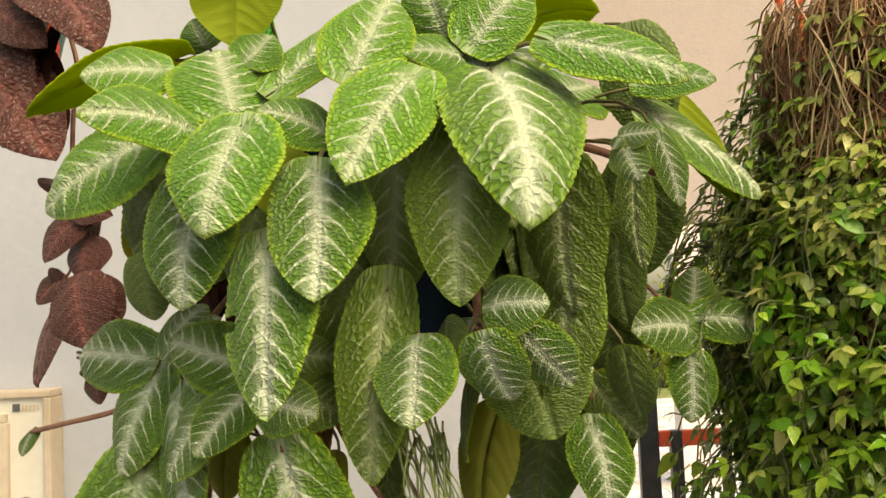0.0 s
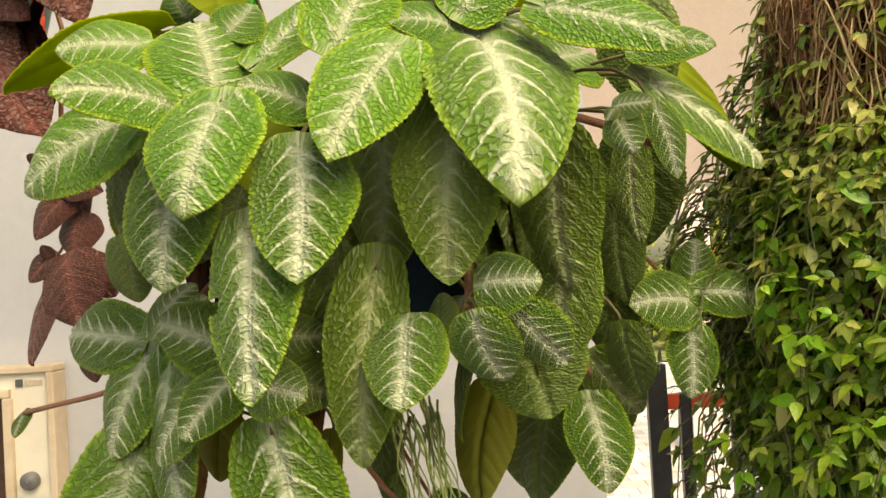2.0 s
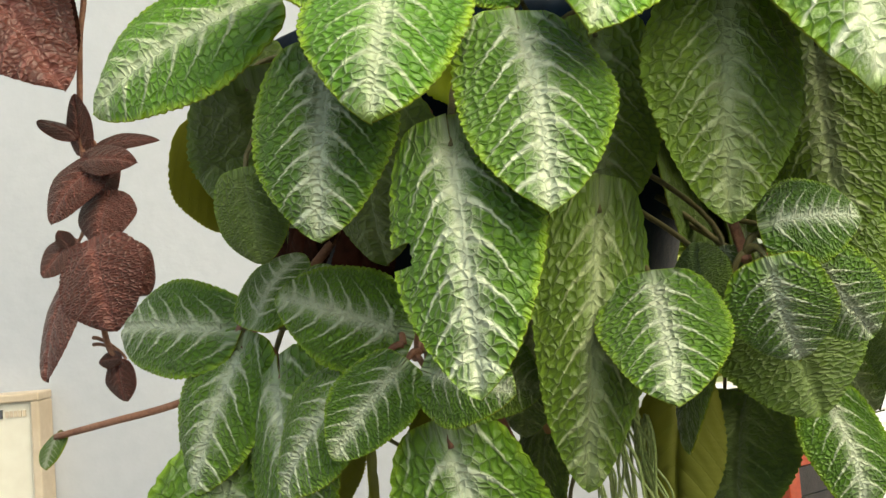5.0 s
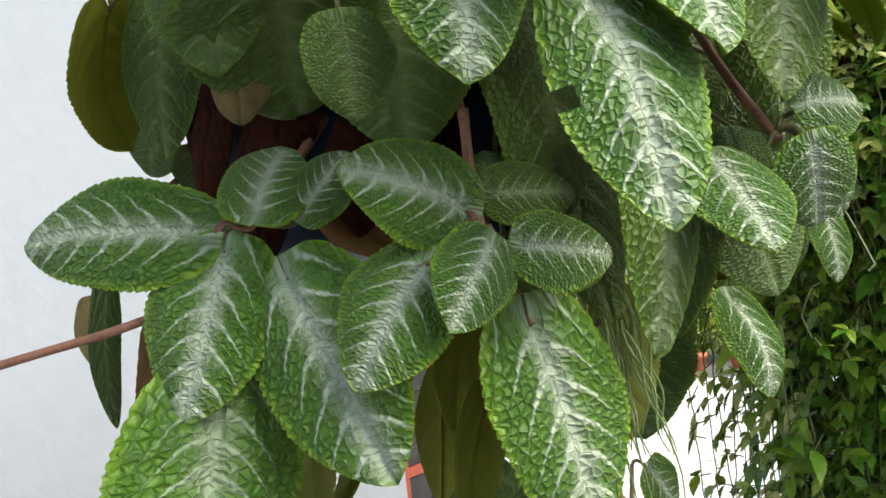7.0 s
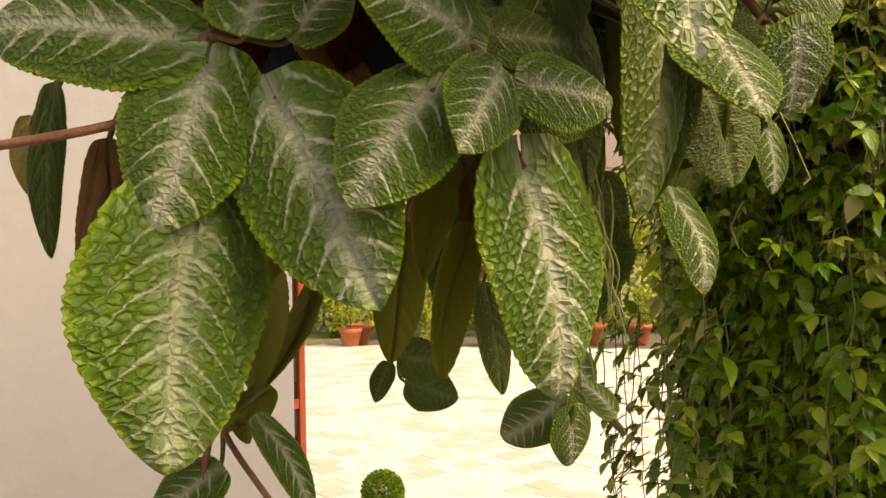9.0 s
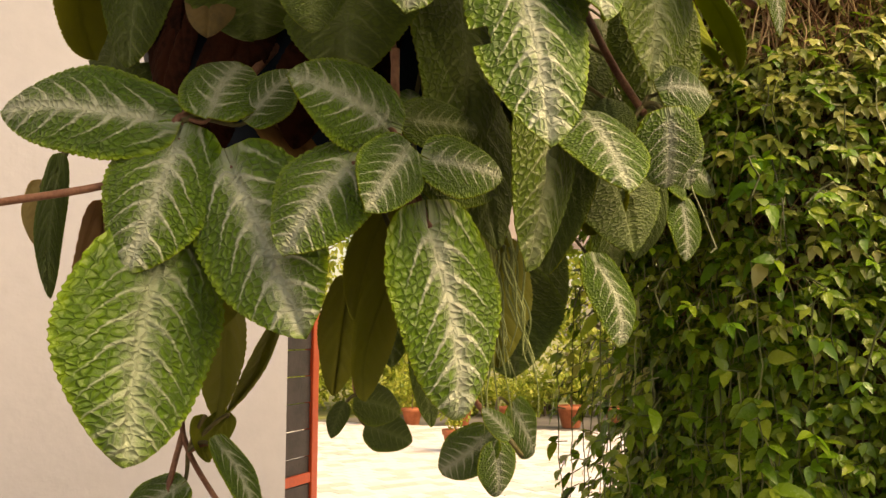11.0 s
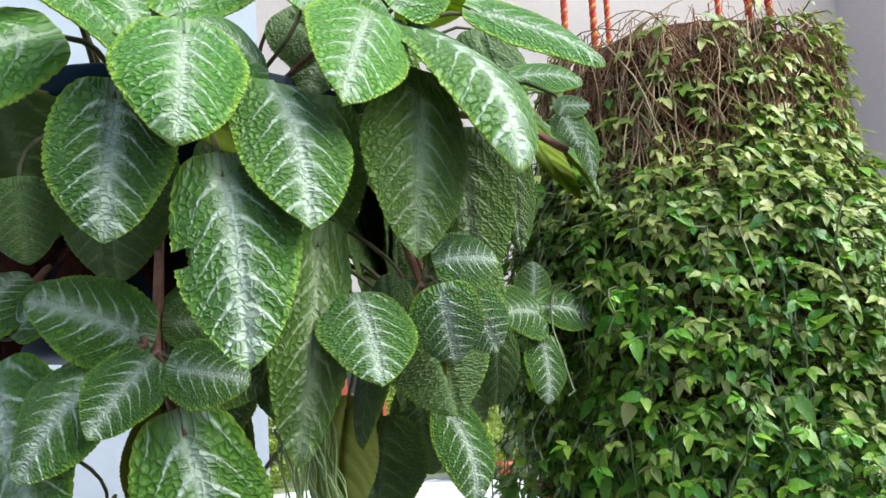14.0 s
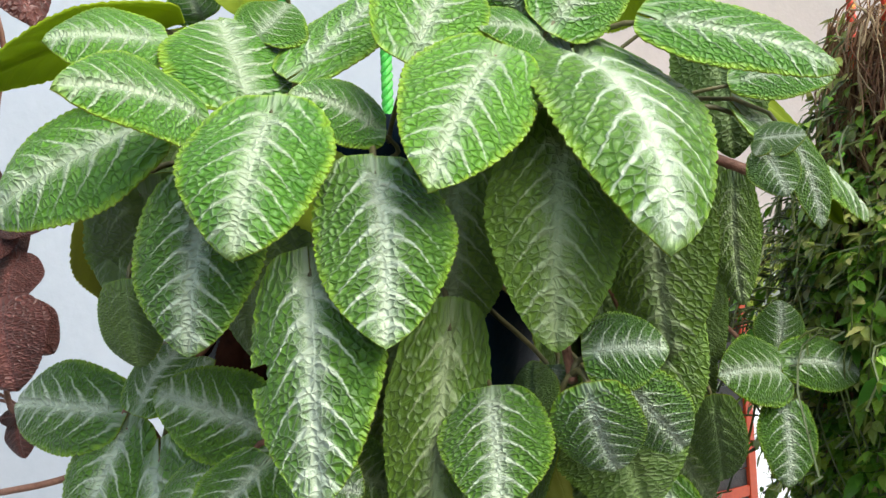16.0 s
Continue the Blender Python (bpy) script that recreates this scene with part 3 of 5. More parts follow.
leaf(plant, (-0.1625, 0.5531, 2.0129), (-0.2489, 0.534, 1.9761), 0.0316, 54, 0.078, UNDER_LIGHT, UNDER_LIGHT, label="leaf seen from beneath, coloured pale as if backlit", root=crown((-0.1625, 0.5531, 2.0129)), thick=0.0016)
leaf(plant, (-0.0923, 0.5152, 1.9812), (-0.0423, 0.5391, 2.0291), 0.0222, 4, 0.059, LEAF_YOUNG, root=crown((-0.0923, 0.5152, 1.9812)), thick=0.0016)
leaf(plant, (-0.0435, 0.4662, 1.9741), (-0.0214, 0.504, 2.0284), 0.0245, 32, 0.089, LEAF_YOUNG, root=crown((-0.0435, 0.4662, 1.9741)))
leaf(plant, (0.0188, 0.4959, 1.9878), (-0.0185, 0.4778, 1.9898), 0.0180, -12, 0.097, LEAF_YOUNG, root=crown((0.0188, 0.4959, 1.9878)))
leaf(plant, (0.0223, 0.4918, 1.9957), (0.0568, 0.5053, 2.0346), 0.0223, 31, 0.080, LEAF_YOUNG, root=crown((0.0223, 0.4918, 1.9957)))
leaf(plant, (0.0111, 0.5071, 1.9985), (-0.0085, 0.4966, 2.0402), 0.0225, -4, 0.071, LEAF_YOUNG, root=crown((0.0091, 0.5071, 2.0035)))
leaf(plant, (-0.1159, 0.529, 2.0586), (-0.1222, 0.5408, 2.0135), 0.0269, 126, 0.071, UNDER_LIGHT, UNDER_LIGHT, label="leaf seen from beneath, coloured pale as if backlit", root=crown((-0.1159, 0.529, 2.0586)))
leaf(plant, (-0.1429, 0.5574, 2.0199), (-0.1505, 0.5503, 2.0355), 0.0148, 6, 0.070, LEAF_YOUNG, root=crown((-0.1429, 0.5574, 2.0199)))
leaf(plant, (0.0579, 0.5476, 2.0251), (0.1063, 0.5499, 2.0301), 0.0216, -85, 0.094, UNDER_LIGHT, UNDER_LIGHT, label="leaf seen from beneath, coloured pale as if backlit", root=crown((0.0579, 0.5476, 2.0251)))
leaf(plant, (-0.0597, 0.4867, 1.9472), (-0.096, 0.473, 1.9582), 0.0168, -9, 0.076, LEAF_YOUNG, root=crown((-0.0597, 0.4867, 1.9472)))
leaf(plant, (-0.0249, 0.5025, 1.9306), (-0.0269, 0.511, 1.8522), 0.0261, 2, 0.056, LEAF_OLD, label="older olive-green leaf", root=crown((-0.0249, 0.5025, 1.9306)), thick=0.0016)
leaf(plant, (0.0719, 0.515, 1.9249), (0.0768, 0.518, 1.8391), 0.0272, 13, 0.087, LEAF_OLD, label="older olive-green leaf", root=crown((0.0719, 0.515, 1.9249)), thick=0.0016)
leaf(plant, (0.1181, 0.5268, 1.9245), (0.1211, 0.531, 1.8641), 0.0125, 1, 0.068, LEAF_OLD, label="older olive-green leaf", root=crown((0.1181, 0.5268, 1.9245)))
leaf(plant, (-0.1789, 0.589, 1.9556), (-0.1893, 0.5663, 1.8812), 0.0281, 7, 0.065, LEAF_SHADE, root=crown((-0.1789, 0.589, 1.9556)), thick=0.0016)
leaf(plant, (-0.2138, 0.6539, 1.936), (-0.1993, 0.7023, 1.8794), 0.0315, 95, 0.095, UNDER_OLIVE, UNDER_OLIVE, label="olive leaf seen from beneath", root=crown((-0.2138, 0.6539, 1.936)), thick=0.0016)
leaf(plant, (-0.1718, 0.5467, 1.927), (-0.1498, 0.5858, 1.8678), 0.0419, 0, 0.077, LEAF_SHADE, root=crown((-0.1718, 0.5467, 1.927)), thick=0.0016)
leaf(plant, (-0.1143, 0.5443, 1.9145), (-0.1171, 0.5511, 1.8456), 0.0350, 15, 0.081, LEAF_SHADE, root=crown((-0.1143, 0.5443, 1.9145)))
leaf(plant, (-0.1953, 0.5896, 1.8221), (-0.2578, 0.6324, 1.8259), 0.0243, -15, 0.119, stalk_mat=STALK, root=(-0.188, 0.590, 1.822), thick=0.0016)
leaf(plant, (-0.1882, 0.5835, 1.8137), (-0.2126, 0.5776, 1.7464), 0.0255, -2, 0.081, stalk_mat=STALK, root=(-0.188, 0.590, 1.822), thick=0.0016)
leaf(plant, (-0.1330, 0.5140, 1.7985), (-0.1640, 0.5200, 1.7545), 0.0235, 7, 0.059, stalk_mat=STALK, root=(-0.110, 0.514, 1.812))
leaf(plant, (-0.1125, 0.5005, 1.8035), (-0.1395, 0.4910, 1.7725), 0.0160, -27, 0.077, stalk_mat=STALK, root=(-0.104, 0.514, 1.808))
leaf(plant, (-0.0944, 0.5058, 1.7711), (-0.0759, 0.5081, 1.6797), 0.0305, -16, 0.049, stalk_mat=STALK, root=crown((-0.0944, 0.5058, 1.7711)), thick=0.0016)
leaf(plant, (-0.1692, 0.5663, 1.7994), (-0.1508, 0.5246, 1.7187), 0.0314, 25, 0.064, stalk_mat=STALK, root=(-0.188, 0.590, 1.822), thick=0.0016)
leaf(plant, (-0.1959, 0.579, 1.7571), (-0.2139, 0.5609, 1.6636), 0.0375, -30, 0.02, LEAF_BROAD, stalk_mat=STALK, root=crown((-0.1959, 0.579, 1.7571)), thick=0.0016)
leaf(plant, (-0.1121, 0.5158, 1.8169), (-0.1615, 0.5231, 1.8356), 0.0212, -19, 0.098, stalk_mat=STALK, root=(-0.110, 0.514, 1.812))
leaf(plant, (-0.1777, 0.5704, 1.826), (-0.1552, 0.5855, 1.8564), 0.0195, 0, 0.093, stalk_mat=STALK, root=(-0.188, 0.590, 1.822))
leaf(plant, (-0.1610, 0.5640, 1.8250), (-0.1400, 0.5560, 1.8480), 0.0140, 3, 0.070, root=(-0.186, 0.585, 1.822))
leaf(plant, (-0.1005, 0.4990, 1.8015), (-0.0700, 0.4840, 1.7930), 0.0180, 4, 0.079, stalk_mat=STALK, root=(-0.106, 0.514, 1.806))
leaf(plant, (-0.0900, 0.5150, 1.8020), (-0.0560, 0.5050, 1.7900), 0.0190, 8, 0.070, LEAF_OLD, label="older olive-green leaf", root=(-0.104, 0.522, 1.808))
leaf(plant, (-0.0870, 0.5350, 1.8290), (-0.0840, 0.5400, 1.8450), 0.0100, 8, 0.070, LEAF_YOUNG, root=(-0.100, 0.530, 1.815))
leaf(plant, (-0.0960, 0.5220, 1.8240), (-0.0610, 0.5130, 1.8215), 0.0150, 15, 0.073, LEAF_OLD, label="older olive-green leaf", root=(-0.104, 0.524, 1.812))
leaf(plant, (0.156, 0.5624, 1.8287), (0.1166, 0.5546, 1.829), 0.0200, -16, 0.070, stalk_mat=STALK, root=(0.158, 0.566, 1.826))
leaf(plant, (0.1612, 0.565, 1.8337), (0.207, 0.5708, 1.8253), 0.0153, 14, 0.090, stalk_mat=STALK, root=(0.158, 0.566, 1.826))
leaf(plant, (0.1543, 0.5597, 1.81), (0.1504, 0.5543, 1.7695), 0.0154, -20, 0.059, stalk_mat=STALK, root=(0.158, 0.566, 1.826))
leaf(plant, (0.1616, 0.5773, 1.841), (0.1648, 0.5783, 1.8669), 0.0140, 19, 0.061, stalk_mat=STALK, root=(0.158, 0.566, 1.826))
leaf(plant, (0.0952, 0.5726, 1.7947), (0.1322, 0.6092, 1.754), 0.0170, 36, 0.084, LEAF_OLD, label="older olive-green leaf", root=crown((0.0952, 0.5726, 1.7947)))
leaf(plant, (0.0925, 0.5813, 1.7679), (0.0996, 0.5667, 1.7123), 0.0205, -18, 0.107, root=crown((0.0925, 0.5813, 1.7679)))
leaf(plant, (0.1106, 0.5489, 1.8136), (0.1249, 0.5758, 1.7705), 0.0144, -1, 0.066, LEAF_SHADE, root=crown((0.1106, 0.5489, 1.8136)))
leaf(plant, (0.0322, 0.6087, 1.774), (0.02, 0.5948, 1.7001), 0.0226, 6, 0.060, UNDER_OLIVE, UNDER_OLIVE, label="olive leaf seen from beneath", root=crown((0.0322, 0.6087, 1.774)), thick=0.0016)
leaf(plant, (-0.0778, 0.6112, 1.7462), (-0.0856, 0.6123, 1.6856), 0.0131, 2, 0.069, UNDER_OLIVE, UNDER_OLIVE, label="olive leaf seen from beneath", root=crown((-0.0778, 0.6112, 1.7462)))
leaf(plant, (-0.0128, 0.7042, 1.6754), (0.0169, 0.6978, 1.6648), 0.0158, 8, 0.068, LEAF_SHADE, root=(-0.012, 0.705, 1.677))
leaf(plant, (0.0203, 0.7427, 1.652), (0.0444, 0.7229, 1.6407), 0.0155, 8, 0.069, LEAF_SHADE, root=(-0.012, 0.705, 1.677))
leaf(plant, (-0.0294, 0.6979, 1.6719), (-0.0382, 0.6983, 1.651), 0.0068, 0, 0.070, LEAF_SHADE, root=(-0.012, 0.705, 1.677))
leaf(plant, (0.013, 0.598, 1.6577), (0.0088, 0.6402, 1.6322), 0.0152, -36, 0.094, root=(0.02, 0.60, 1.665))
leaf(plant, (0.0169, 0.5941, 1.6516), (0.027, 0.6045, 1.6197), 0.0133, -7, 0.066, root=(0.02, 0.60, 1.665))
leaf(plant, (0.0798, 0.6486, 1.6682), (0.1141, 0.6685, 1.6307), 0.0160, 10, 0.090, root=(0.02, 0.60, 1.665))
leaf(plant, (-0.0468, 0.5078, 1.6717), (-0.0561, 0.5167, 1.6842), 0.0063, 0, 0.070, root=(0.02, 0.60, 1.665))
leaf(plant, (-0.1316, 0.6539, 1.7527), (-0.135, 0.6545, 1.6712), 0.0279, -121, 0.051, UNDER_OLIVE, UNDER_OLIVE, label="olive leaf seen from beneath", root=crown((-0.1316, 0.6539, 1.7527)), thick=0.0016)
leaf(plant, (-0.1014, 0.65, 1.7263), (-0.1287, 0.6594, 1.6729), 0.0189, -119, 0.061, UNDER_OLIVE, UNDER_OLIVE, label="olive leaf seen from beneath", root=crown((-0.1014, 0.65, 1.7263)))
leaf(plant, (-0.2181, 0.6862, 1.8097), (-0.2177, 0.6939, 1.7387), 0.0078, -4, 0.069, LEAF_SHADE, root=crown((-0.2181, 0.6862, 1.8097)), thick=0.0016)
leaf(plant, (-0.2236, 0.7052, 1.8018), (-0.2224, 0.7113, 1.769), 0.0087, 143, 0.069, LEAF_YELLOWED, LEAF_YELLOWED, label="pale yellowed leaf", root=crown((-0.2236, 0.7052, 1.8018)))
leaf(plant, (-0.1397, 0.6397, 1.6597), (-0.1248, 0.6196, 1.6162), 0.0090, -19, 0.078, root=(-0.148, 0.664, 1.654))
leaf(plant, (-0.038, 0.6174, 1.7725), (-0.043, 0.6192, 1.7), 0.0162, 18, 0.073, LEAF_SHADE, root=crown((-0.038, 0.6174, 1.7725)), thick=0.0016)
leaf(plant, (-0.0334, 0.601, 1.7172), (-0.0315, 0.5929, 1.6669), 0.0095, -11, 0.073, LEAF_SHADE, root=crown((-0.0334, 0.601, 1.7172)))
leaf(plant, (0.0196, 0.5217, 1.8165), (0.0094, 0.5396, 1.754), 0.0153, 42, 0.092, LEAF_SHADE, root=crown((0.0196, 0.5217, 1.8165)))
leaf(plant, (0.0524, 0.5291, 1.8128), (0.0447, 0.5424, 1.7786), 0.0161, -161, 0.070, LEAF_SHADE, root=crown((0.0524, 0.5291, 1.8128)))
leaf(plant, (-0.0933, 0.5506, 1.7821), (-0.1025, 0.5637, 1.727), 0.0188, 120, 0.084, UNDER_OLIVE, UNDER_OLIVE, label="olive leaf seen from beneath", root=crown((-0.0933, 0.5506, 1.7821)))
leaf(plant, (0.1560, 0.5664, 1.9700), (0.1850, 0.5450, 1.9042), 0.0130, 165, 0.077, UNDER_LIGHT, UNDER_LIGHT, label="leaf seen from beneath, coloured pale as if backlit", root=crown((0.1591, 0.5664, 1.9778)), thick=0.0016)
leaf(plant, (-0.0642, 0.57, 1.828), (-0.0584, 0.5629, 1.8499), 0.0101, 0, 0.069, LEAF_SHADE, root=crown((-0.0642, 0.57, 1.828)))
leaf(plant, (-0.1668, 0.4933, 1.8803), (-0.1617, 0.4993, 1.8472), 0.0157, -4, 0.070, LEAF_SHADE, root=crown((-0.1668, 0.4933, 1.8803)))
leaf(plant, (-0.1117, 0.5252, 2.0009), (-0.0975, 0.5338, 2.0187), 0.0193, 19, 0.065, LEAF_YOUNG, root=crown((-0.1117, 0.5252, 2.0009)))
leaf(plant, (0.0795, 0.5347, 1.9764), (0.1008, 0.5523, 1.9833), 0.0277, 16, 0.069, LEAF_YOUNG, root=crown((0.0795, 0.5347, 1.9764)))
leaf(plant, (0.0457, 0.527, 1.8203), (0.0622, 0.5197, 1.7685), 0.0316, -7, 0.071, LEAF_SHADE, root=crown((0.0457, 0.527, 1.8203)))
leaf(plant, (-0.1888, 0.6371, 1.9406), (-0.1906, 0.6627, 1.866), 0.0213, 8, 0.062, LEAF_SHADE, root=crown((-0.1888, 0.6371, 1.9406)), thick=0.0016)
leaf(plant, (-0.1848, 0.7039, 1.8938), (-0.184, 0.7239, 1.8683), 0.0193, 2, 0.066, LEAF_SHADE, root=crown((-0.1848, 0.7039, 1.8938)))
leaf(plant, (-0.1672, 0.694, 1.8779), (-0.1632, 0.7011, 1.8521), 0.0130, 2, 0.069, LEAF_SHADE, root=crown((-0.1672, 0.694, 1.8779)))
leaf(plant, (0.0151, 0.4895, 1.8407), (0.0112, 0.4824, 1.829), 0.0109, -2, 0.069, root=crown((0.0151, 0.4895, 1.8407)))
leaf(plant, (-0.1920, 0.6906, 1.7824), (-0.1950, 0.6894, 1.6750), 0.0150, -31, 0.077, LEAF_DRY, LEAF_DRY, "dried brown leaf", root=crown((-0.1977, 0.6906, 1.7724)), thick=0.0016)
leaf(plant, (-0.1388, 0.5932, 1.832), (-0.1111, 0.5808, 1.8055), 0.0121, -2, 0.073, LEAF_DRY, LEAF_DRY, "dried brown leaf", root=(-0.188, 0.590, 1.822))
leaf(plant, (-0.0736, 0.5568, 1.7901), (-0.0803, 0.5597, 1.7427), 0.0081, 20, 0.075, LEAF_DRY, LEAF_DRY, "dried brown leaf", root=crown((-0.0736, 0.5568, 1.7901)))
leaf(plant, (-0.1765, 0.5791, 1.8899), (-0.1758, 0.5839, 1.8652), 0.0121, 2, 0.072, LEAF_WITHER, LEAF_DRY, "dried brown leaf", root=crown((-0.1765, 0.5791, 1.8899)))
leaf(plant, (-0.0376, 0.6102, 1.8149), (-0.0345, 0.6142, 1.7435), 0.0083, 25, 0.074, LEAF_DRY, LEAF_DRY, "dried brown leaf", root=crown((-0.0376, 0.6102, 1.8149)), thick=0.0016)
leaf(plant, (-0.3017, 0.653, 1.7703), (-0.3041, 0.6399, 1.755), 0.0076, -3, 0.070, root=(-0.30, 0.652, 1.771))
leaf(plant, (0.0772, 0.5287, 1.8687), (0.0662, 0.5292, 1.7926), 0.0240, 1, 0.077, LEAF_OLD, label="older olive-green leaf", root=crown((0.0772, 0.5287, 1.8687)), thick=0.0016)
leaf(plant, (0.0954, 0.4480, 1.9260), (0.1020, 0.4440, 1.9070), 0.0105, 3, 0.065, root=(0.094, 0.455, 1.918))
leaf(plant, (0.095, 0.4516, 1.9318), (0.1115, 0.4441, 1.9322), 0.0086, 5, 0.073, root=(0.094, 0.455, 1.918))
leaf(plant, (0.0928, 0.4439, 1.929), (0.089, 0.444, 1.9236), 0.0042, -1, 0.070, root=(0.094, 0.455, 1.918))
leaf(plant, (-0.1433, 0.6607, 1.6716), (-0.1406, 0.654, 1.6486), 0.0083, 140, 0.068, LEAF_SHADE, root=(-0.148, 0.664, 1.654))
leaf(plant, (-0.1534, 0.6633, 1.6362), (-0.184, 0.6682, 1.6142), 0.0133, 0, 0.068, root=(-0.148, 0.664, 1.654))
leaf(plant, (-0.1301, 0.6544, 1.6733), (-0.1446, 0.6579, 1.6545), 0.0082, 158, 0.070, LEAF_SHADE, root=(-0.148, 0.664, 1.654))
leaf(plant, (-0.1008, 0.5366, 1.7436), (-0.1107, 0.5406, 1.6887), 0.0184, 124, 0.062, UNDER_OLIVE, UNDER_OLIVE, label="olive leaf seen from beneath", root=crown((-0.1008, 0.5366, 1.7436)))
leaf(plant, (0.0716, 0.644, 1.7592), (0.0596, 0.6284, 1.6913), 0.0338, 27, 0.069, LEAF_SHADE, root=crown((0.0716, 0.644, 1.7592)), thick=0.0016)

leaf(plant, (0.085, 0.6, 1.923), (0.089, 0.6, 1.842), 0.034, 0, 0.07, LEAF_SHADE, root=crown((0.085, 0.6, 1.923)))
leaf(plant, (0.14, 0.61, 1.942), (0.141, 0.61, 1.864), 0.03, 0, 0.07, LEAF_SHADE, root=crown((0.14, 0.61, 1.942)))
leaf(plant, (-0.098, 0.5, 1.935), (-0.054, 0.485, 1.897), 0.026, 150, 0.07, UNDER_LIGHT, UNDER_LIGHT, label="leaf seen from beneath, coloured pale as if backlit", root=crown((-0.098, 0.5, 1.935)))
leaf(plant, (-0.048, 0.6, 1.867), (-0.079, 0.6, 1.809), 0.028, 0, 0.07, LEAF_SHADE, root=crown((-0.048, 0.6, 1.867)))
leaf(plant, (0.064, 0.56, 2.003), (-0.006, 0.55, 1.98), 0.024, 0, 0.07, LEAF, root=crown((0.064, 0.56, 2.003)))
leaf(plant, (0.038, 0.55, 1.992), (0.045, 0.545, 1.922), 0.024, 10, 0.07, LEAF_OLD, label="older olive-green leaf", root=crown((0.038, 0.55, 1.992)))
leaf(plant, (0.128, 0.57, 2.019), (0.14, 0.57, 1.945), 0.026, 0, 0.07, LEAF_SHADE, root=crown((0.128, 0.57, 2.019)))

leaf(plant, (-0.018, 0.55, 2.005), (0.008, 0.54, 1.969), 0.025, 0, 0.07, LEAF_SHADE, root=crown((-0.018, 0.55, 2.005)))
leaf(plant, (0.02, 0.55, 2.007), (-0.016, 0.535, 1.951), 0.024, 0, 0.07, LEAF_OLD, label="older olive-green leaf", root=crown((0.02, 0.55, 2.007)))
leaf(plant, (0.073, 0.6, 1.926), (0.077, 0.6, 1.864), 0.028, 0, 0.07, LEAF_SHADE, root=crown((0.073, 0.6, 1.926)))
leaf(plant, (0.099, 0.6, 1.905), (0.088, 0.6, 1.85), 0.026, 0, 0.07, LEAF_SHADE, root=crown((0.099, 0.6, 1.905)))

leaf(plant, (0.116, 0.58, 1.881), (0.121, 0.58, 1.829), 0.0170, 0, 0.07, LEAF_SHADE, root=crown((0.116, 0.58, 1.881)))
leaf(plant, (0.115, 0.6, 1.852), (0.112, 0.6, 1.791), 0.021, 0, 0.07, LEAF_SHADE, root=crown((0.115, 0.6, 1.852)))

leaf(plant, (-0.153, 0.62, 1.774), (-0.156, 0.62, 1.72), 0.021, 0, 0.07, UNDER_OLIVE, UNDER_OLIVE, label="olive leaf seen from beneath", root=crown((-0.153, 0.62, 1.774)))
leaf(plant, (-0.049, 0.6, 1.813), (-0.053, 0.6, 1.757), 0.022, 0, 0.07, LEAF_SHADE, root=crown((-0.049, 0.6, 1.813)))

leaf(plant, (0.115, 0.66, 1.783), (0.121, 0.66, 1.722), 0.024, 0, 0.07, LEAF_SHADE, root=crown((0.115, 0.66, 1.783)))
leaf(plant, (0.066, 0.65, 1.759), (0.054, 0.65, 1.696), 0.03, 0, 0.07, LEAF_SHADE, root=crown((0.066, 0.65, 1.759)))

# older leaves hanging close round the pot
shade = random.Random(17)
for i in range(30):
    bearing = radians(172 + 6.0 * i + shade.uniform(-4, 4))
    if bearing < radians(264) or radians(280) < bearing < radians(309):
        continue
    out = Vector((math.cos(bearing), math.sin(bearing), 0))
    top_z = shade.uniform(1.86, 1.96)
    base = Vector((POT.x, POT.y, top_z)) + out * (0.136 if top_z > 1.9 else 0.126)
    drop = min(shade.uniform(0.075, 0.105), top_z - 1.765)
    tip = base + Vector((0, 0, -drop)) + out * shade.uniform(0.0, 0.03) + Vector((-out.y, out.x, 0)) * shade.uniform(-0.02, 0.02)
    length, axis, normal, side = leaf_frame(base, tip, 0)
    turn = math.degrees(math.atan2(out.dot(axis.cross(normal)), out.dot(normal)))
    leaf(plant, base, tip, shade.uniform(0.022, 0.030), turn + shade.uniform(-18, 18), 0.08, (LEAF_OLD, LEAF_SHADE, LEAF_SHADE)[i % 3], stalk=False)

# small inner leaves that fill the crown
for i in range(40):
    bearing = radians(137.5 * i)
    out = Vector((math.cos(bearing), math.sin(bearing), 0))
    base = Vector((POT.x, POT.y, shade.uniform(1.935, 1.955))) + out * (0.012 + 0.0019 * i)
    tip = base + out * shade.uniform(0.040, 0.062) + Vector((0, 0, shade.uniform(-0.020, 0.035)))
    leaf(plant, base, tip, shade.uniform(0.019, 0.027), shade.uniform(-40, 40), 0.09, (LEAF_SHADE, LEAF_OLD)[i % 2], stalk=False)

# leaves leaning out over the back and the far side of the pot
for i in range(26):
    bearing = radians(-62 + 9.2 * i + shade.uniform(-4, 4))
    out = Vector((math.cos(bearing), math.sin(bearing), 0))
    base = Vector((POT.x, POT.y, shade.uniform(1.945, 1.985))) + out * shade.uniform(0.06, 0.12)
    tip = base + out * shade.uniform(0.045, 0.085) + Vector((0, 0, shade.uniform(-0.075, -0.02)))
    length, axis, normal, side = leaf_frame(base, tip, 0)
    up = Vector((0, 0, 1))
    turn = math.degrees(math.atan2(up.dot(axis.cross(normal)), up.dot(normal)))
    leaf(plant, base, tip, shade.uniform(0.024, 0.033), turn + shade.uniform(-15, 15), 0.09, (LEAF_YOUNG, LEAF_OLD, LEAF)[i % 3], root=crown(base))

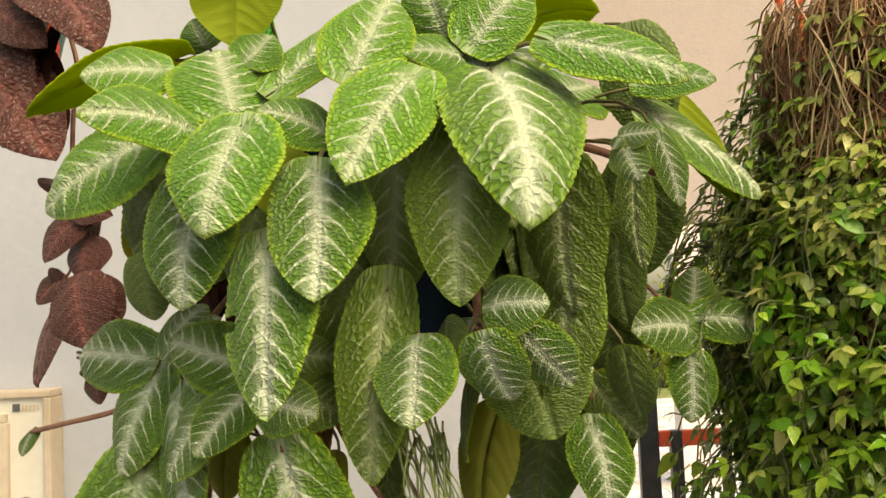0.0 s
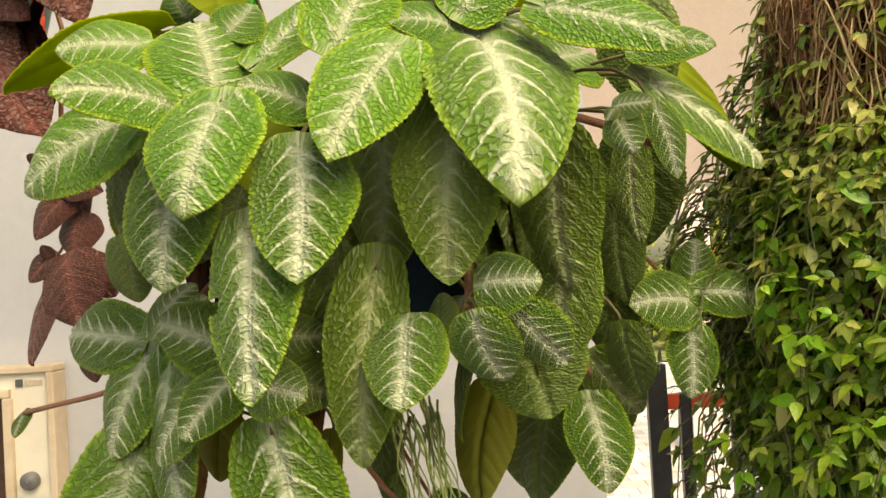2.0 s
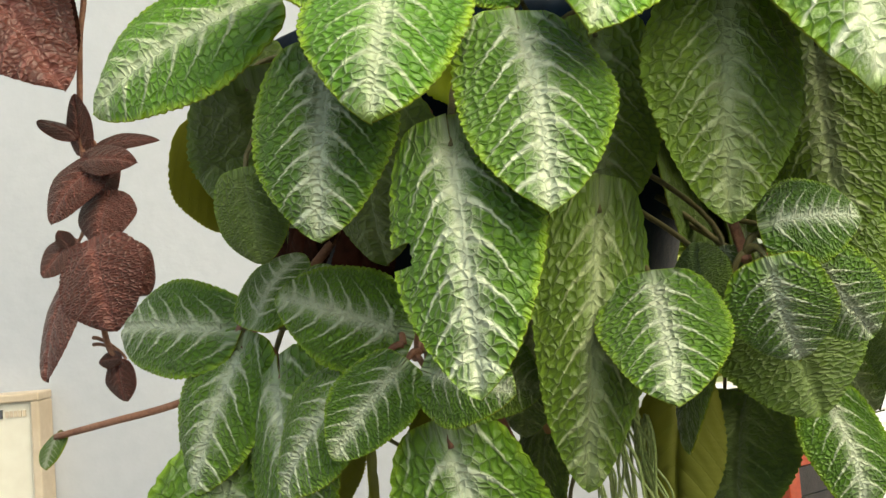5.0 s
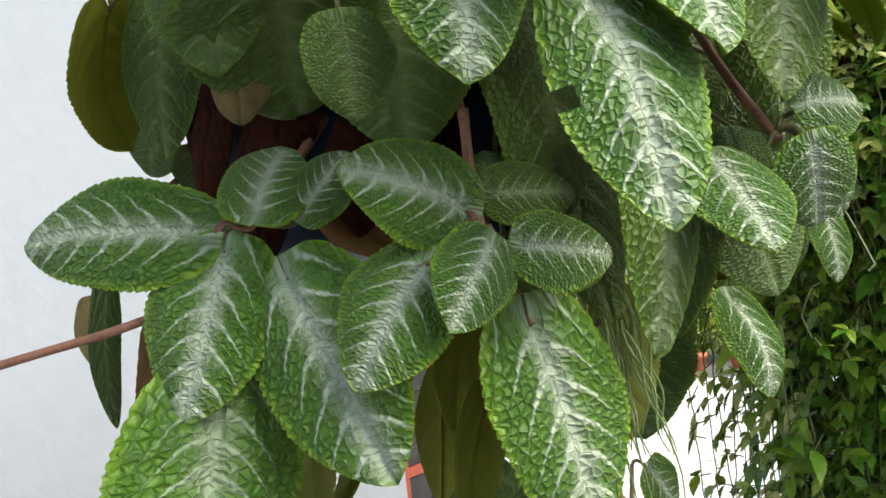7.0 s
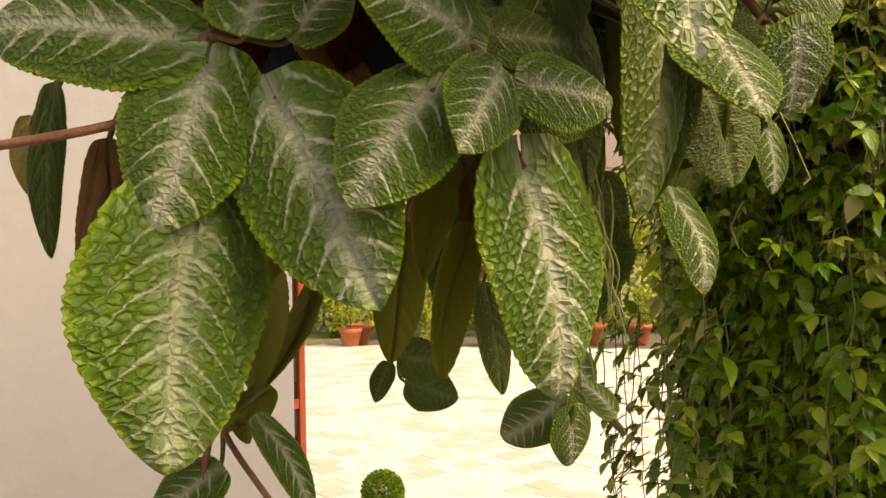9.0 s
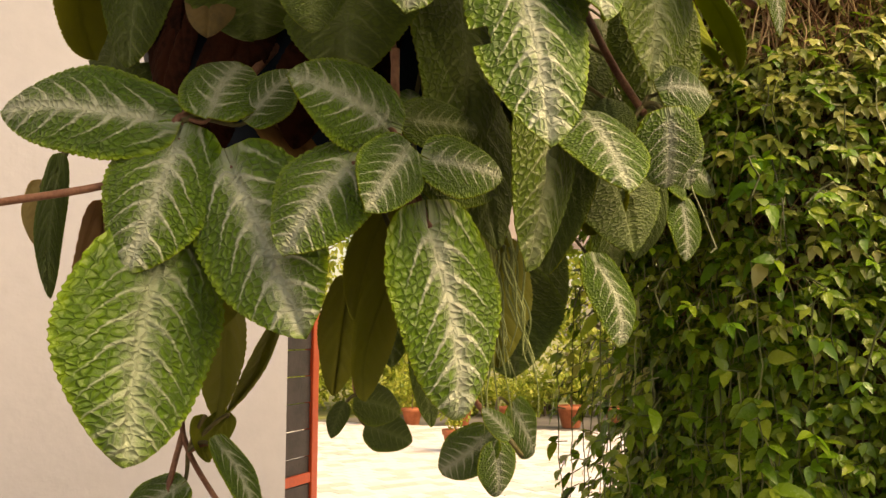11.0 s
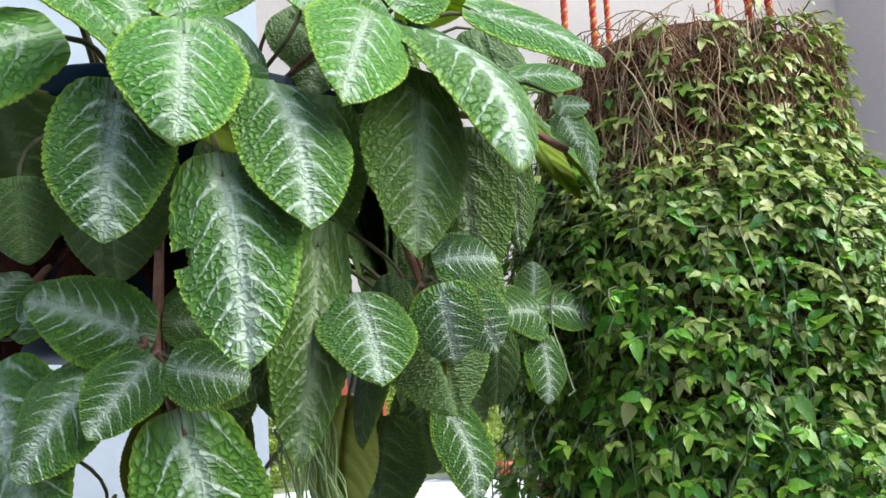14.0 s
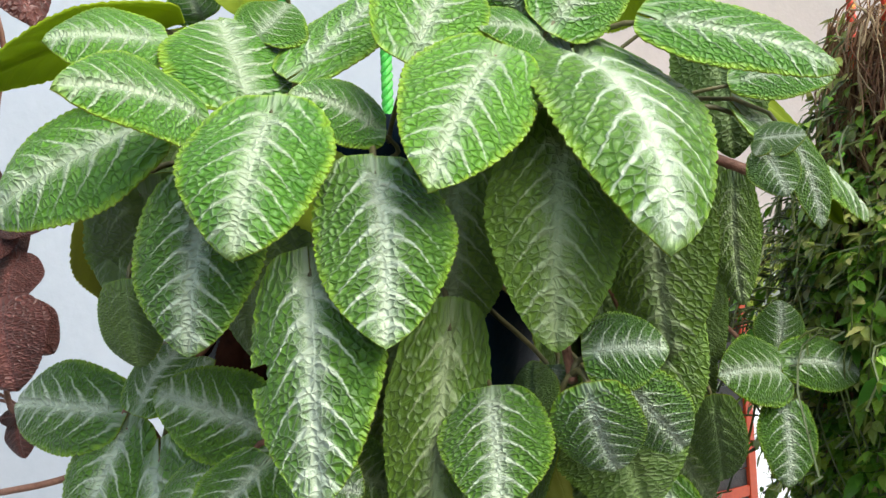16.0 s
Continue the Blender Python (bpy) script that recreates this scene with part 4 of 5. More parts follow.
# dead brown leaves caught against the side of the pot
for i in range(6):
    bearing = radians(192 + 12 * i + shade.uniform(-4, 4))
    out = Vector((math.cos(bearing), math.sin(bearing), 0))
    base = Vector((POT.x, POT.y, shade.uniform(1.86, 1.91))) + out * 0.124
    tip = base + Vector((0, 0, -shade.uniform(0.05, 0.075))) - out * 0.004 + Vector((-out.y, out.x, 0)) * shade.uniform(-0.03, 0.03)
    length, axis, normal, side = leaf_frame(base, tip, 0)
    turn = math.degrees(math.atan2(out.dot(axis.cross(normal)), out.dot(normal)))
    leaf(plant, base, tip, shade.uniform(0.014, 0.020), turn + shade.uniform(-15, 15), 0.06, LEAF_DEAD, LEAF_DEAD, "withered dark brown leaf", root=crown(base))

# runners that carry the small rosettes
def runner(owner, points, radius=0.0019, material=None):
    pts = [Vector(p) - owner.location for p in points]
    path = []
    for i in range(len(pts) - 1):
        p0, p1, p2, p3 = pts[max(i - 1, 0)], pts[i], pts[i + 1], pts[min(i + 2, len(pts) - 1)]
        path += bezier(p1, p1 + (p2 - p0) / 6, p2 - (p3 - p1) / 6, p2, 6)[: 7 if i == len(pts) - 2 else 6]
    part("runner", tube(bmesh.new(), path, radius, 7), material or STALK, owner, "pinkish trailing runner", smooth=True)


runner(plant, [(0.02, 0.545, 1.945), (0.075, 0.49, 1.935), (0.118, 0.475, 1.915)], 0.0024)
runner(plant, [(0.06, 0.62, 1.93), (0.11, 0.605, 1.885), (0.145, 0.588, 1.845), (0.157, 0.566, 1.82)], 0.0014)
runner(plant, [(-0.11, 0.60, 1.90), (-0.16, 0.59, 1.84), (-0.19, 0.588, 1.818), (-0.19, 0.592, 1.76)], 0.0024)
runner(plant, [(-0.185, 0.59, 1.80), (-0.225, 0.60, 1.787), (-0.262, 0.62, 1.779), (-0.302, 0.652, 1.770)], 0.0019)
runner(plant, [(-0.09, 0.56, 1.92), (-0.098, 0.535, 1.86), (-0.100, 0.524, 1.80), (-0.096, 0.513, 1.775)], 0.0019)
runner(plant, [(-0.10, 0.53, 1.86), (-0.102, 0.527, 1.83), (-0.104, 0.520, 1.808)], 0.0022)
runner(plant, [(0.03, 0.54, 1.93), (0.02, 0.50, 1.87), (0.018, 0.475, 1.835)], 0.0022)
runner(plant, [(0.06, 0.58, 1.90), (0.085, 0.575, 1.83), (0.092, 0.575, 1.785)], 0.0022)
runner(plant, [(-0.06, 0.60, 1.85), (-0.045, 0.65, 1.76), (-0.02, 0.70, 1.69), (-0.012, 0.705, 1.677)], 0.0016)
runner(plant, [(-0.08, 0.56, 1.80), (-0.04, 0.58, 1.72), (0.02, 0.60, 1.665)], 0.0018)
runner(plant, [(-0.15, 0.62, 1.80), (-0.152, 0.665, 1.73), (-0.150, 0.672, 1.68), (-0.148, 0.664, 1.654), (-0.131, 0.648, 1.619), (-0.122, 0.64, 1.60)], 0.0016)
runner(plant, [(-0.150, 0.669, 1.664), (-0.156, 0.666, 1.645), (-0.160, 0.665, 1.63)], 0.0017)
runner(plant, [(-0.148, 0.664, 1.654), (-0.143, 0.655, 1.659), (-0.139, 0.645, 1.660)], 0.0014)
# pale fibres hanging under the pot
rng = random.Random(5)
for i in range(30):
    x, y, z = rng.uniform(0.022, 0.050), rng.uniform(-0.13, -0.105), rng.uniform(-0.055, -0.030)
    drop, bend = rng.uniform(0.05, 0.10), rng.uniform(0.0, 0.022)
    pts = [(x + bend * t + 0.0022 * math.sin(9 * t + i), y + 0.002 * math.cos(8 * t + i * 2), z - drop * t) for t in [k / 12 for k in range(13)]]
    part("fibre", tube(bmesh.new(), pts, [0.0009 - 0.0006 * k / 12 for k in range(13)], 5), FIBRE, plant, "pale green hanging fibre", smooth=True)

# ---- maroon hanging plant ----
RED = Vector((-0.43, 0.83, 2.07))
maroon = thing("hanging_plant", RED, "dark maroon trailing flame violet in a teal hanging pot", "hanging plant", "hanging pots")
part("pot", lathe(bmesh.new(), pot_profile(0.065, 0.088, 0.13)), TEAL, maroon, "teal green plastic pot", smooth=True)
part("soil", lathe(bmesh.new(), [(0.085, 0.10), (0.04, 0.11), (0.001, 0.112)], 32, 0.05), SOIL, maroon, smooth=True)
for dx, dy in ((0.085, -0.03), (-0.07, -0.06), (-0.01, 0.09)):
    part("rope", braid(bmesh.new(), (dx, dy, 0.0), (dx * 0.4, dy * 0.4, 2.13), 0.003, 0.0028, 70), ROPE_RED, maroon, "orange-red twisted rope", smooth=True)


def trail(base):
    b = Vector(base)
    return Vector((-0.335, 0.815, b.z + 0.015)) if b.z < 2.02 else Vector((-0.37, 0.79, 2.15))


leaf(maroon, (-0.319, 0.778, 1.883), (-0.304, 0.765, 1.824), 0.0326, -4, 0.1, LEAF_RED, UNDER_RED, stalk_mat=STALK, root=trail((-0.319, 0.778, 1.883)))
leaf(maroon, (-0.337, 0.788, 1.863), (-0.356, 0.776, 1.793), 0.0237, 14, 0.06, LEAF_RED, UNDER_RED, stalk_mat=STALK, root=trail((-0.337, 0.788, 1.863)))
leaf(maroon, (-0.311, 0.795, 1.881), (-0.289, 0.8, 1.848), 0.0192, 6, 0.08, LEAF_RED, UNDER_RED, stalk_mat=STALK, root=trail((-0.311, 0.795, 1.881)))
leaf(maroon, (-0.313, 0.792, 1.92), (-0.318, 0.785, 1.884), 0.0220, -10, 0.1, LEAF_RED, UNDER_RED, stalk_mat=STALK, root=trail((-0.313, 0.792, 1.92)))
leaf(maroon, (-0.318, 0.79, 1.943), (-0.348, 0.778, 1.901), 0.0166, -20, 0.14, LEAF_RED, UNDER_RED, stalk_mat=STALK, root=trail((-0.318, 0.79, 1.943)))
leaf(maroon, (-0.323, 0.785, 1.946), (-0.286, 0.775, 1.94), 0.0122, 10, 0.12, LEAF_RED, UNDER_RED, stalk_mat=STALK, root=trail((-0.323, 0.785, 1.946)))
leaf(maroon, (-0.317, 0.8, 1.947), (-0.315, 0.8, 1.915), 0.0134, 0, 0.07, LEAF_RED, UNDER_RED, stalk_mat=STALK, root=trail((-0.317, 0.8, 1.947)))
leaf(maroon, (-0.337, 0.8, 1.967), (-0.362, 0.8, 1.979), 0.0109, 30, 0.05, LEAF_RED, UNDER_RED, stalk_mat=STALK, root=trail((-0.337, 0.8, 1.967)))
leaf(maroon, (-0.316, 0.8, 1.957), (-0.276, 0.8, 1.959), 0.0061, 20, 0.16, LEAF_RED, UNDER_RED, stalk_mat=STALK, root=trail((-0.316, 0.8, 1.957)))
leaf(maroon, (-0.333, 0.805, 1.957), (-0.335, 0.8, 1.997), 0.0102, 8, 0.05, LEAF_RED, UNDER_RED, stalk_mat=STALK, root=trail((-0.333, 0.805, 1.957)))
leaf(maroon, (-0.339, 0.79, 1.889), (-0.358, 0.785, 1.865), 0.0134, -12, 0.08, LEAF_RED, UNDER_RED, stalk_mat=STALK, root=trail((-0.339, 0.79, 1.889)))
leaf(maroon, (-0.338, 0.785, 1.886), (-0.344, 0.78, 1.896), 0.0061, 0, 0.05, LEAF_RED, UNDER_RED, stalk_mat=STALK, root=trail((-0.338, 0.785, 1.886)))
leaf(maroon, (-0.31, 0.79, 1.805), (-0.324, 0.79, 1.803), 0.0074, 0, 0.07, LEAF_RED, UNDER_RED, stalk_mat=STALK, root=trail((-0.31, 0.79, 1.805)))
leaf(maroon, (-0.311, 0.79, 1.8), (-0.306, 0.79, 1.774), 0.0118, 0, 0.06, LEAF_RED, UNDER_RED, stalk_mat=STALK, root=trail((-0.311, 0.79, 1.8)))
leaf(maroon, (-0.333, 0.735, 2.14), (-0.271, 0.71, 2.066), 0.0333, -30, 0.16, LEAF_RED, UNDER_RED, stalk_mat=STALK, root=trail((-0.333, 0.735, 2.14)))
leaf(maroon, (-0.316, 0.75, 2.14), (-0.27, 0.73, 2.096), 0.0230, 20, 0.14, LEAF_RED, UNDER_RED, stalk_mat=STALK, root=trail((-0.316, 0.75, 2.14)))
leaf(maroon, (-0.372, 0.745, 2.071), (-0.318, 0.735, 1.984), 0.0384, -25, 0.08, LEAF_RED, UNDER_RED, stalk_mat=STALK, root=trail((-0.372, 0.745, 2.071)))
leaf(maroon, (-0.399, 0.75, 2.099), (-0.347, 0.74, 1.996), 0.0422, 0, 0.08, LEAF_RED, UNDER_RED, stalk_mat=STALK, root=trail((-0.399, 0.75, 2.099)))
leaf(maroon, (-0.374, 0.74, 2.119), (-0.318, 0.72, 2.075), 0.0218, 10, 0.1, LEAF_RED, UNDER_RED, stalk_mat=STALK, root=trail((-0.374, 0.74, 2.119)))
leaf(maroon, (-0.325, 0.76, 2.109), (-0.331, 0.75, 2.042), 0.0166, 20, 0.1, LEAF_DEAD, LEAF_DEAD, stalk_mat=STALK, root=trail((-0.325, 0.76, 2.109)))
leaf(maroon, (-0.343, 0.765, 2.086), (-0.316, 0.755, 2.012), 0.0154, -20, 0.08, LEAF_DEAD, LEAF_DEAD, stalk_mat=STALK, root=trail((-0.343, 0.765, 2.086)))
runner(maroon, [(-0.40, 0.80, 2.18), (-0.36, 0.79, 2.19), (-0.326, 0.8, 2.092), (-0.329, 0.8, 2.032), (-0.333, 0.805, 1.962), (-0.326, 0.805, 1.911), (-0.325, 0.8, 1.877), (-0.32, 0.795, 1.822), (-0.311, 0.792, 1.801)], 0.0022)
runner(maroon, [(-0.40, 0.80, 2.18), (-0.37, 0.77, 2.15), (-0.345, 0.748, 2.08), (-0.340, 0.745, 2.03)], 0.0022)


# ---- trailing vine in its root-bound basket ----
VINE_AT = Vector((0.355, 0.605, 1.30))
basket = thing("trailing_vine", VINE_AT, "small-leaved green vine trailing round a root-bound basket", "hanging plant", "hanging pots")
HEIGHTS = (1.10, 1.30, 1.50, 1.65, 1.75, 1.83, 1.90, 1.95, 2.00, 2.045)
WIDTHS = (0.10, 0.15, 0.180, 0.180, 0.172, 0.168, 0.146, 0.116, 0.100, 0.096)


def girth(z, a):
    """Radius of the green skirt at a height and bearing."""
    thin = 1 - 0.26 * max(0.0, math.cos(a - radians(145))) * min(1.0, max(0.0, (1.80 - z) / 0.10))
    return thin * float(np.interp(z, HEIGHTS, WIDTHS)) * (1 + 0.10 * noise.noise(Vector((math.cos(a) * 1.6, math.sin(a) * 1.6, z * 5))))


core = bmesh.new()
rings = [(0.001, 0.735), (0.07, 0.742), (0.100, 0.744), (0.110, 0.730), (0.112, 0.68), (0.112, 0.62), (0.115, 0.52), (0.095, 0.40), (0.085, 0.25), (0.07, 0.05), (0.05, -0.12), (0.001, -0.13)]
fine_rings = []
for (r0, z0), (r1, z1) in zip(rings, rings[1:]):
    fine_rings += [(r0 + (r1 - r0) * k / 6, z0 + (z1 - z0) * k / 6) for k in range(6)]
lathe(core, [(0.94 * r, z) for r, z in fine_rings + [rings[-1]]], 96, 0.16)
part("root_ball", core, ROOTS, basket, "brown matted root ball", smooth=True)
for k, a in enumerate((168, 188, 253, 263, 20, 80)):
    a = radians(a)
    foot = Vector((0.108 * math.cos(a), 0.108 * math.sin(a), 0.70))
    head = Vector((0.05 * math.cos(a), 0.05 * math.sin(a), 2.90))
    rope = part("rope", braid(bmesh.new(), foot, head, 0.0017, 0.0019, 190, 0.0, 2), ROPE_RED, basket, "orange-red rope with a yellow strand", smooth=True)
    part("strand", braid(bmesh.new(), foot, head, 0.0020, 0.0015, 190, 1.6, 1), ROPE_YELLOW, rope, "yellow strand", smooth=True)

rng = random.Random(11)
straw = bmesh.new()
for i in range(2600):
    a = rng.uniform(radians(100), radians(380))
    z = 2.052 - 0.23 * rng.random() ** 1.3
    r = 0.106 + rng.uniform(0.0, 0.010) + 0.10 * max(0.0, 1.99 - z)
    curl = rng.random() < 0.2
    turn = rng.uniform(-1.0, 1.0) if curl else rng.gauss(0, 0.22)
    drop = rng.uniform(0.0, 0.04) if curl else rng.uniform(0.03, 0.12)
    bow, loop = rng.uniform(0.001, 0.010), rng.uniform(0, 6.3)
    pts = []
    for k in range(7):
        t = k / 6
        aa, zz = a + turn * t + 0.03 * math.sin(t * 7 + loop), z - drop * t + 0.007 * math.sin(t * 6 + loop) * curl
        rr = r + bow * math.sin(t * math.pi) + 0.10 * t * drop
        pts.append((rr * math.cos(aa), rr * math.sin(aa), zz - VINE_AT.z))
    tube(straw, pts, rng.choice((0.0003, 0.0004, 0.0005, 0.00065)), 4)
# frayed ends standing up along the rim
for i in range(260):
    a = rng.uniform(0, 2 * math.pi)
    r = 0.100 + rng.uniform(-0.012, 0.012)
    pts = [((r + 0.004 * k) * math.cos(a + 0.03 * k * math.sin(i)), (r + 0.004 * k) * math.sin(a + 0.03 * k * math.sin(i)), 0.735 + (0.005 + 0.008 * rng.random()) * math.sin(k * 0.8) - 0.005 * k) for k in range(5)]
    tube(straw, pts, rng.uniform(0.0004, 0.0007), 4)
part("dry_stem_tangle", straw, STRAW, basket, "tan dry stems tangled over the roots", kind="stuff")


def blade(length, width, fold):
    """Points and faces of one small pointed leaf along +x, face up."""
    ts = (0.0, 0.14, 0.38, 0.68, 1.0)
    ws = (0.03, 0.40, 0.52, 0.34, 0.0)
    v, f = [], []
    for t, w in zip(ts, ws):
        z = -0.22 * t * t * length
        v += [(t * length, -w * width, z + fold * w * width), (t * length, 0, z), (t * length, w * width, z + fold * w * width)]
    for i in range(4):
        a = 3 * i
        f += [(a, a + 3, a + 4, a + 1), (a + 1, a + 4, a + 5, a + 2)]
    return np.array(v), f


def facing(place, ahead, up):
    ahead = Vector(ahead).normalized()
    y = Vector(up).cross(ahead).normalized()
    m = Matrix((ahead, y, ahead.cross(y))).transposed().to_4x4()
    m.translation = place
    return m


BLADES = [blade(0.0108 * s, 0.0063 * s * w, f) for s, w, f in ((1, 1, 0.2), (1.15, 0.85, 0.1), (0.85, 1.0, 0.3), (1.3, 0.75, 0.25), (0.65, 1.05, 0.1))]
placed, stems = [], bmesh.new()


def sprig(a, z, fresh, r=None, pairs=3, spread=1.0, scale=1.0):
    """A short drooping shoot with paired leaves."""
    r = girth(z, a) if r is None else r
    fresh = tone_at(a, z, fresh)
    out = Vector((math.cos(a), math.sin(a), 0))
    side = Vector((-math.sin(a), math.cos(a), 0))
    p = out * (r - 0.016 * spread) + Vector((0, 0, z - VINE_AT.z))
    d = (out * rng.uniform(0.25, 1.0) + side * rng.uniform(-0.7, 0.7) + Vector((0, 0, rng.uniform(-0.9, 0.25)))).normalized()
    pts = [p.copy()]
    for k in range(pairs):
        p = p + d * rng.uniform(0.007, 0.012) * spread
        d = (d + Vector((0, 0, -0.18))).normalized()
        pts.append(p.copy())
        q = d.cross(out + Vector((0, 0, 0.4))).normalized()
        for s in (-1, 1):
            ahead = q * s + d * rng.uniform(0.2, 0.7) + out * rng.uniform(0.0, 0.5) + Vector((0, 0, rng.uniform(-0.5, 0.1)))
            up = Vector((0, 0, 0.9)) + out * rng.uniform(0.0, 0.9) + Vector([rng.uniform(-0.45, 0.45) for _ in range(3)])
            placed.append((facing(p, ahead, up) @ Matrix.Scale(scale * rng.uniform(0.7, 1.15), 4), rng.randrange(len(BLADES)), fresh))
    placed.append((facing(p, d + Vector((0, 0, -0.1)), Vector((0, 0, 0.8)) + out * 0.7), rng.randrange(len(BLADES)), fresh))
    tube(stems, pts, 0.0006, 3)


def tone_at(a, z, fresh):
    """Deep green low down, paler and yellower upward; sunlight on one side painted in."""
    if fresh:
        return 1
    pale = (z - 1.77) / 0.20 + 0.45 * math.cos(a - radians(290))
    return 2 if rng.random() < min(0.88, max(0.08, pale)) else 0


def bare(a, z):
    """True where the roots show through and no shoot grows."""
    low = 1.905 + 0.085 * min(1.0, max(0.0, (math.degrees(a) % 360 - 222) / 26)) + 0.05 * noise.noise(Vector((math.cos(a) * 5, math.sin(a) * 5, 3.0)))
    return z > low and rng.random() < min(0.94, (z - low) / 0.08)


for i in range(4600):
    z = 1.12 + 0.90 * rng.random() ** 0.85
    a = rng.uniform(0, 2 * math.pi)
    if bare(a, z):
        continue
    sprig(a, z, False, girth(z, a) - rng.random() ** 2 * 0.05)
# a close outer coat of smaller leaves
for i in range(7600):
    z = 1.12 + 0.90 * rng.random() ** 0.7
    a = rng.uniform(radians(130), radians(350))
    if bare(a, z):
        continue
    sprig(a, z, rng.random() < 0.12, girth(z, a) + rng.uniform(-0.014, 0.008), 2, 0.9, 0.95)
# small pale leaves poking through the dry stems
for i in range(420):
    a = rng.uniform(radians(150), radians(370))
    z = rng.uniform(1.88, 2.04)
    if math.degrees(a) < 238 and rng.random() < 0.85:
        continue
    sprig(a, z, False, max(girth(z, a), 0.112) + rng.uniform(0.004, 0.014), 2, 0.9, 1.0)
# loose shoots arching out from the upper part
for i in range(76):
    a = rng.uniform(radians(135), radians(192)) if i % 2 else rng.uniform(radians(140), radians(290))
    z = rng.uniform(1.84, 2.02) if i % 2 else rng.uniform(1.72, 1.90)
    r = girth(z, a)
    pts = []
    for k in range(rng.randrange(4, 9)):
        r += 0.009 - 0.0008 * k
        z += 0.006 - 0.004 * k
        a += rng.uniform(-0.05, 0.05)
        pts.append(Vector((r * math.cos(a), r * math.sin(a), z - VINE_AT.z)))
        sprig(a, z, rng.random() < 0.4, r + 0.01, 1, 0.8, 0.9)
    tube(stems, pts, 0.0007, 4)
# long trailing shoots, brighter, hanging proud of the mass
for i in range(190):
    a = rng.uniform(radians(150), radians(340))
    z = rng.uniform(1.45, 1.93 if a < radians(238) else 1.99)
    length = rng.uniform(0.06, 0.26)
    pts = []
    for k in range(int(length / 0.016)):
        zz = z - 0.016 * k
        a += rng.uniform(-0.03, 0.03)
        r = girth(max(zz, 1.12), a) + 0.006 + 0.006 * math.sin(k * 0.8 + i)
        pts.append(Vector((r * math.cos(a), r * math.sin(a), zz - VINE_AT.z)))
        if k % 2 == 0 and rng.random() < 0.7:
            sprig(a, zz, rng.random() < 0.8, r + 0.012, 1, 1.1, 1.45)
    if len(pts) > 2:
        tube(stems, pts, 0.0005, 4)
# thin strands hanging loose at the skirt's edge
for i in range(26):
    a = rng.uniform(radians(100), radians(205))
    r0 = rng.uniform(0.13, 0.20)
    z, length = rng.uniform(1.66, 1.80), rng.uniform(0.15, 0.40)
    pts = []
    for k in range(int(length / 0.014)):
        zz = z - 0.014 * k
        a += rng.uniform(-0.02, 0.02)
        r0 += rng.uniform(-0.002, 0.0025)
        pts.append(Vector((r0 * math.cos(a), r0 * math.sin(a), zz - VINE_AT.z)))
        if rng.random() < 0.92:
            sprig(a, zz, False, r0 + 0.01, 1, 1.1, 1.6)
    tube(stems, pts, 0.0006, 3)
# denser tufts over the sunlit side of the roots
for i in range(1600):
    a = rng.uniform(radians(150), radians(370))
    z = 1.88 + 0.17 * rng.random() ** 1.25
    tuft = noise.noise(Vector((math.cos(a) * 4, math.sin(a) * 4, z * 18)))
    if tuft < -0.16 or math.degrees(a) < 245 and rng.random() < (0.86 if z > 1.985 else 0.30):
        continue
    sprig(a, z, False, max(girth(z, a), 0.114) + rng.uniform(0.004, 0.016), 2, 0.9, 0.85)
part("vine_stem_tangle", stems, VINE_STEM, basket, "thin green trailing stems", kind="stuff")


def small_mesh(index, material):
    v, f = BLADES[index]
    me = bpy.data.meshes.new("leaf")
    me.from_pydata(v.tolist(), [], f)
    me.materials.append(material)
    me.polygons.foreach_set("use_smooth", [True] * len(me.polygons))
    return me


# the shoots on the side that the path passes nearest are single leaves, the rest one mesh
def beside_rosette(p):
    """True in the wedge of air that the hanging rosette takes up."""
    w = p + VINE_AT
    if 1.745 < w.z < 1.885 and w.x < 0.350 * w.y and w.y < 0.59:
        return True
    return w.z > 1.79 and w.x < 0.325 * w.y and rng.random() < 0.65


placed = [p for p in placed if not beside_rosette(p[0].translation)]
near = [k for k, (m, n, fresh) in enumerate(placed) if fresh == 1 and 0.34 < m.translation.z < 0.66][:300]
chosen = set(near)
single = [small_mesh(n, VINE_SPRIG) for n in range(len(BLADES))]
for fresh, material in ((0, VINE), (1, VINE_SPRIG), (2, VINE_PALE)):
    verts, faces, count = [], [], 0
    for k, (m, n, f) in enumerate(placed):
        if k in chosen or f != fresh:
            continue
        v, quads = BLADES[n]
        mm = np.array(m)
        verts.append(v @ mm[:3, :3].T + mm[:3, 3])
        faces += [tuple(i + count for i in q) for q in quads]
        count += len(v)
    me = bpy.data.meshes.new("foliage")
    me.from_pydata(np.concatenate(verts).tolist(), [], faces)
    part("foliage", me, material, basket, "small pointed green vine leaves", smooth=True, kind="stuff")


